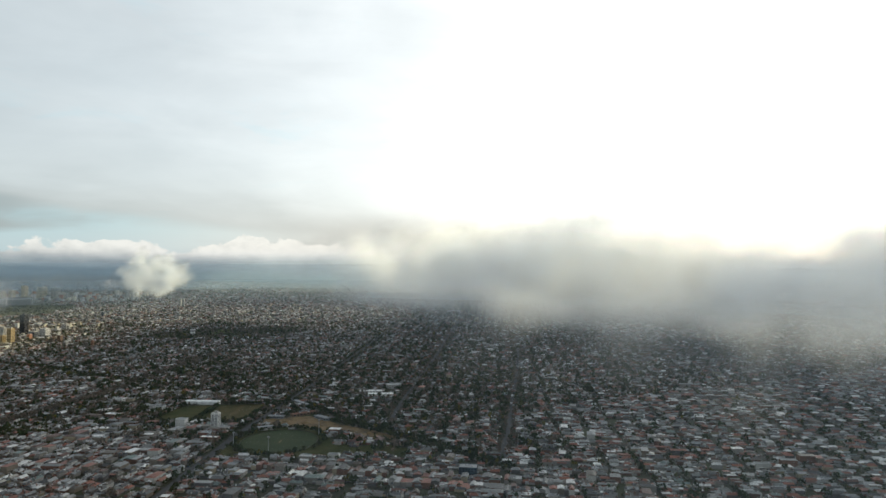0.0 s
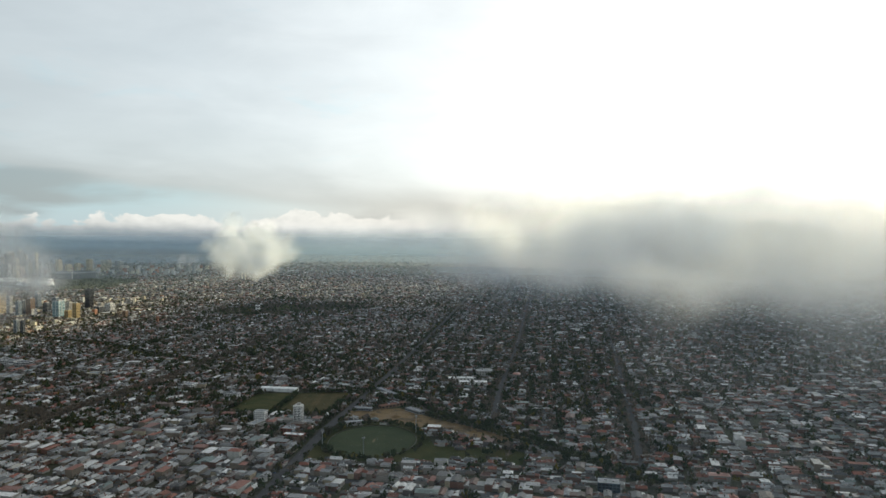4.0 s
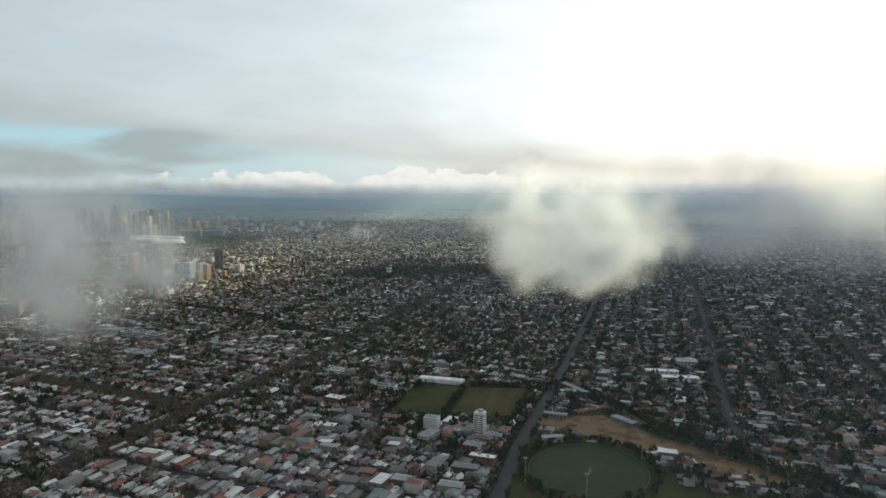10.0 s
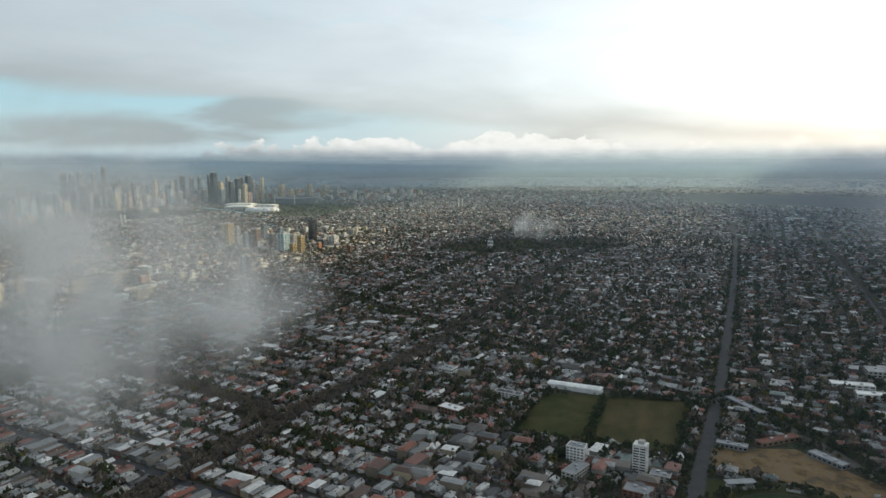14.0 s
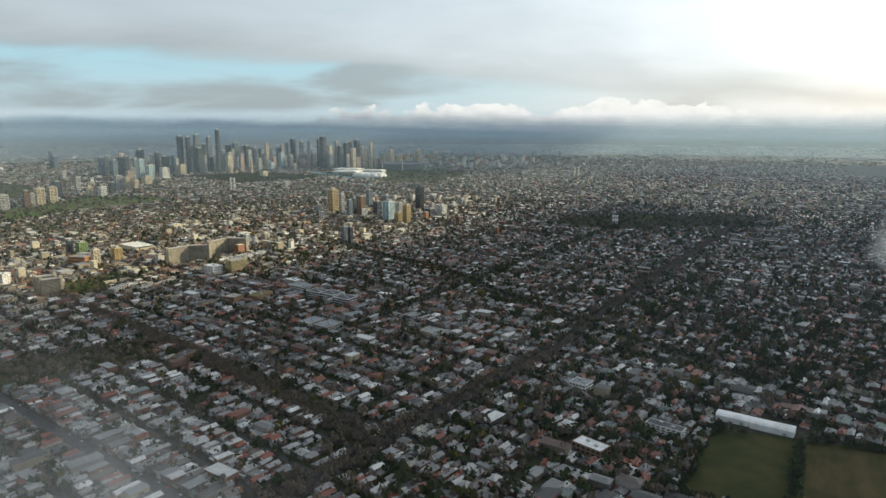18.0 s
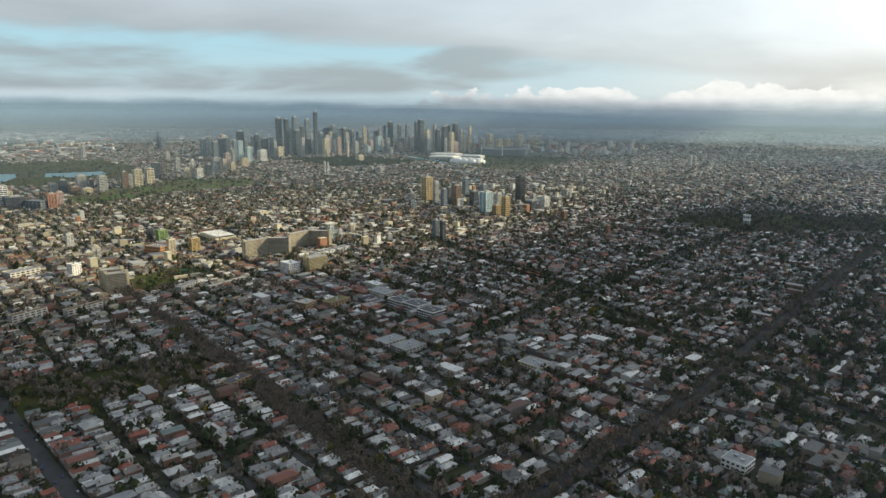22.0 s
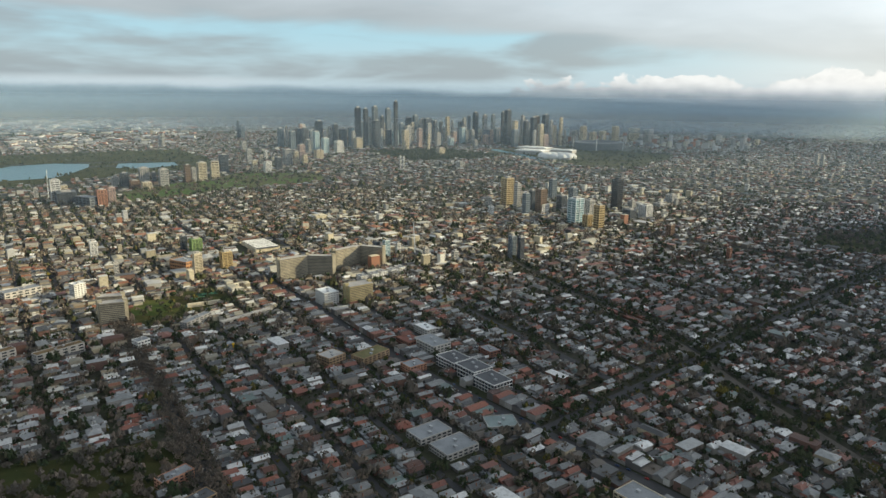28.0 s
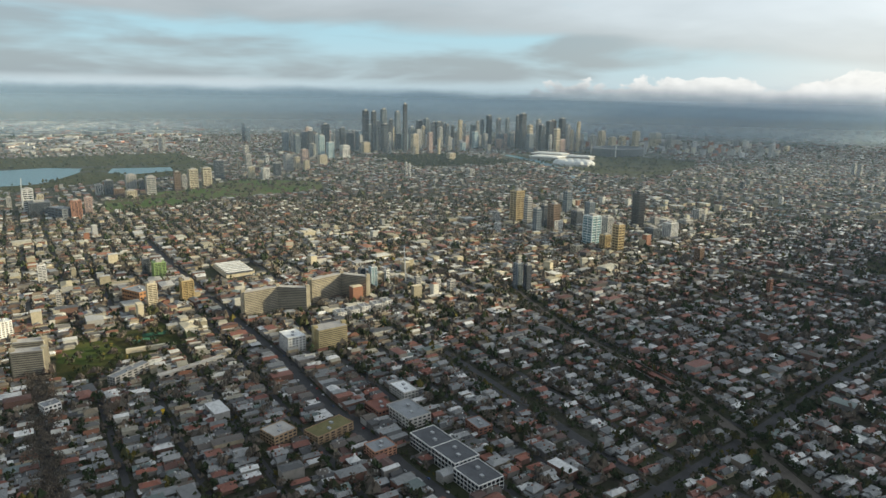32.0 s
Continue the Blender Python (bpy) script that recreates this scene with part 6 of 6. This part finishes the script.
def veil_mesh(name, centres, radii, tilt, r, lean=(0.0, 0.0, 1.0)):
    """Round veils of a few triangles, dense in the middle and clear at the rim, leaning about one direction."""
    n, k_ = len(centres), 10
    nrm = np.array(lean) + r.normal(size=(n, 3)) * tilt
    nrm /= np.linalg.norm(nrm, axis=1)[:, None]
    a = np.cross(nrm, r.normal(size=(n, 3)))
    a /= np.linalg.norm(a, axis=1)[:, None]
    b = np.cross(nrm, a)
    k = np.arange(k_) * (2 * math.pi / k_)
    ring = np.cos(k)[None, :, None] * a[:, None] + np.sin(k)[None, :, None] * b[:, None]
    rings = ((0.3, 0.92), (0.55, 0.62), (0.8, 0.2), (1.0, 0.0))
    v = np.concatenate([centres[:, None]] + [centres[:, None] + radii[:, None, None] * f * ring for f, _ in rings], 1).reshape(-1, 3)
    base = (1 + len(rings) * k_) * np.arange(n)[:, None]
    j = np.arange(k_)
    jn = (j + 1) % k_
    t = np.stack([np.broadcast_to(base, (n, k_)), base + 1 + j, base + 1 + jn], -1).reshape(-1, 3)
    q = np.vstack([np.stack([base + 1 + o + j, base + 1 + o + k_ + j, base + 1 + o + k_ + jn, base + 1 + o + jn], -1).reshape(-1, 4) for o in range(0, k_ * (len(rings) - 1), k_)])
    me = mesh_of(name, v, q, t)
    dense = np.tile(np.array([1.0] + [w for _, w in rings for _ in range(k_)], np.float32), n)
    me.attributes.new("dense", "FLOAT", "POINT").data.foreach_set("value", dense)
    return me


M_MIST = mist("mist", 0.26, 0.06, 0.76, 1.4, 0.1)
M_BANK = mist("bank_mist", 0.15, 0.006, 0.98, 0.8)
M_THIN = mist("thin_mist", 0.15, 0.035, 0.9, 0.0, 0.1)
M_VEIL = mist("faint_mist", 0.03, 0.005, 0.8, 1.0, 0.6)
M_SHADE_DECK = mist("shade_deck_veil", 0.9, 0.004)


def cloud(x, y, z, rx, ry, rz, seed, layers, label, turn=0.0, grain=0.5, mat=None, lumps=0.3, spread=0.42):
    """A soft cloud: a lumpy body of thin veils, thick inside and thinning out at the edges."""
    r = np.random.default_rng(seed)
    wide = min(rx, rz) * grain
    count = int(layers * rx * rz / wide**2)
    p = r.normal(size=(count, 3))
    p *= (r.uniform(0, 1, count) ** spread / np.linalg.norm(p, axis=1))[:, None]
    edge = np.linalg.norm(p, axis=1)
    phase = r.uniform(0, 6.28, 6)
    swell = 1 + lumps * (np.sin(p[:, 0] * 3.1 * rx / max(rx, rz) + phase[0]) + 0.7 * np.sin(p[:, 0] * 6.7 + phase[1] + p[:, 1] * 2) + 0.5 * np.sin(p[:, 0] * 12 + phase[2]))
    up = np.where(p[:, 2] > 0, p[:, 2] * swell, p[:, 2] * (0.75 + 0.25 * swell))
    p = np.column_stack([p[:, 0] * rx, p[:, 1] * ry, up * rz])
    c, s = math.cos(radians(turn)), math.sin(radians(turn))
    p = np.column_stack([p[:, 0] * c - p[:, 1] * s, p[:, 0] * s + p[:, 1] * c, p[:, 2]])
    me = veil_mesh("low_cloud", p, wide * (1.25 - 0.6 * edge**2) * r.uniform(0.7, 1.25, count), 0.26, r, (s, -c, 0.25))
    ob = put("low_cloud", me, mat or M_MIST, None, label, "cloud", "low clouds")
    ob.location = (x, y, z)
    return ob


cloud(-213, 505, 227, 28, 20, 15, 1, 24, "small ragged white cloud hanging below the deck", grain=0.5, lumps=0.36, spread=0.42)
cloud(-430, 574, 209, 42, 32, 33, 2, 48, "large grey cloud drifting low over the suburb", grain=0.8, mat=M_THIN, lumps=0.12)
cloud(-346, 716, 212, 11, 8, 5, 3, 8, "small white puff of cloud", grain=0.75, mat=M_THIN)
cloud(5, 740, 234, 130, 50, 38, 4, 24, "long grey bank of low cloud", grain=0.9, mat=M_BANK, lumps=0.06, spread=0.5)
cloud(190, 720, 234, 210, 60, 60, 5, 24, "long grey bank of low cloud", -10, grain=0.9, mat=M_BANK, lumps=0.05, spread=0.5)
cloud(410, 660, 228, 280, 80, 70, 6, 22, "long grey bank of low cloud", -25, grain=0.9, mat=M_BANK, lumps=0.05, spread=0.5)
cloud(-396, 598, 204, 21, 13, 14, 8, 16, "thin wisp of grey cloud trailing from the larger one", grain=0.8, mat=M_THIN, lumps=0.1)
cloud(195, 1000, 232, 435, 60, 62, 7, 24, "broad grey bank of low cloud under the deck", grain=0.9, mat=M_BANK, lumps=0.04, spread=0.5)
cloud(200, 560, 185, 270, 60, 60, 9, 12, "faint veil of mist below the cloud bank", grain=0.9, mat=M_VEIL, lumps=0.05)

# blue haze imitated by tinted see-through sheets: the first low over the far suburbs, thickening with distance and
# rising before the far city
M_HAZE = bpy.data.materials.new("haze")
M_HAZE.use_nodes = True
n = Nodes(M_HAZE.node_tree)
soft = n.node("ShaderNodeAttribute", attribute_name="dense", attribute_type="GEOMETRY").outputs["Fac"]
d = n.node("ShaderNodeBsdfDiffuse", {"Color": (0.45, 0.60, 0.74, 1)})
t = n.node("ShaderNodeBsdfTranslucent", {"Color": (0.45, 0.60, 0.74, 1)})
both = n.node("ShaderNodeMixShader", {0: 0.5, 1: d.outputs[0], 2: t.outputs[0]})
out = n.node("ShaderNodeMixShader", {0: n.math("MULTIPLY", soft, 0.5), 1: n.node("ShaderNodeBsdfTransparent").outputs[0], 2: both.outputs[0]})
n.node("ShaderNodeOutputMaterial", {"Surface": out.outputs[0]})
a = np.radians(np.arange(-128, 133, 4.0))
# density raised eastward, for the ground the early flight looks over
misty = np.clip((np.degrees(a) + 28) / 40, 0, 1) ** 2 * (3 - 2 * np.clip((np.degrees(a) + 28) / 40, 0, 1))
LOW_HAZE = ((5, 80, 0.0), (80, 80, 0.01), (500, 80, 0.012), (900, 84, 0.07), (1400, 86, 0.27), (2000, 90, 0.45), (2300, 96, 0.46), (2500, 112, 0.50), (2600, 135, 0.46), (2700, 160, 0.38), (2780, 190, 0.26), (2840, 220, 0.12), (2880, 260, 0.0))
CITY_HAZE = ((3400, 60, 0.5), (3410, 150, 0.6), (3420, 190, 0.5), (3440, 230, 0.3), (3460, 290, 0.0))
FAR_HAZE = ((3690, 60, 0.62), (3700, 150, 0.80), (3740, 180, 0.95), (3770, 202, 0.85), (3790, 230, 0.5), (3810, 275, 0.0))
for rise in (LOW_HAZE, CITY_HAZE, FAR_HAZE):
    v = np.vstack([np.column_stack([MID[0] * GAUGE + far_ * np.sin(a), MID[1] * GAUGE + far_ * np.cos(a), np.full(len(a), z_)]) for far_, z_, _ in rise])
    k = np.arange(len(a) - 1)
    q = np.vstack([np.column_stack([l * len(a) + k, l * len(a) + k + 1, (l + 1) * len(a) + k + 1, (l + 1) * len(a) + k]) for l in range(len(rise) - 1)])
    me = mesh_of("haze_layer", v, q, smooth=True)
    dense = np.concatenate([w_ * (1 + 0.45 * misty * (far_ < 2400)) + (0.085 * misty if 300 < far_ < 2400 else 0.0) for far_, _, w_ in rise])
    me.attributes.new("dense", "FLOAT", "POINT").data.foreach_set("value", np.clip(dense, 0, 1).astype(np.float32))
    put("haze_layer", me, M_HAZE, None, "tinted sheet that imitates blue-grey haze over the distant suburbs", "haze", kind="backdrop")

# unseen cloud deck added towards the sun, beyond the camera's reach, to keep the near suburbs in shade
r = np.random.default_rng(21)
SHADE_DECK_Z = 2050.0
throw = SHADE_DECK_Z / math.tan(SUN_EL)
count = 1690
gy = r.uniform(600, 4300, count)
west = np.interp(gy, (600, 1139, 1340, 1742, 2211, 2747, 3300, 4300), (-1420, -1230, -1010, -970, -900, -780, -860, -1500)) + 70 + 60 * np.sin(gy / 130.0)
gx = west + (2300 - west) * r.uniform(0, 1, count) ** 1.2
# extra veils placed to shade one low cloud and the far city
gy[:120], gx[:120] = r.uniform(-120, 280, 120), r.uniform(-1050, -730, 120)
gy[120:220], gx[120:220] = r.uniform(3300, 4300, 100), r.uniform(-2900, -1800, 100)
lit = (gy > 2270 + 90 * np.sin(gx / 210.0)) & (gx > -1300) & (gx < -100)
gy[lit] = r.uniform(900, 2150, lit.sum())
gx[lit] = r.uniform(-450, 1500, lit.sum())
# more veils added to dim the low cloud banks
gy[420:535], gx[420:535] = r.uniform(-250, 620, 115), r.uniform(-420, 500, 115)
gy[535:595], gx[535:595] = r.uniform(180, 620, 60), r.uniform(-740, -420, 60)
spot_d = np.column_stack([gx + throw * math.sin(SUN_AZ), gy + throw * math.cos(SUN_AZ), r.normal(SHADE_DECK_Z, 14, count)])
put("cloud_deck", veil_mesh("cloud_deck", spot_d, np.clip((gy - 450) * 1.2, 130, 310) * r.uniform(0.55, 1.0, count), 0.12, r), M_SHADE_DECK, None, "unseen cloud deck added to shade the near suburbs", "cloud", kind="backdrop")
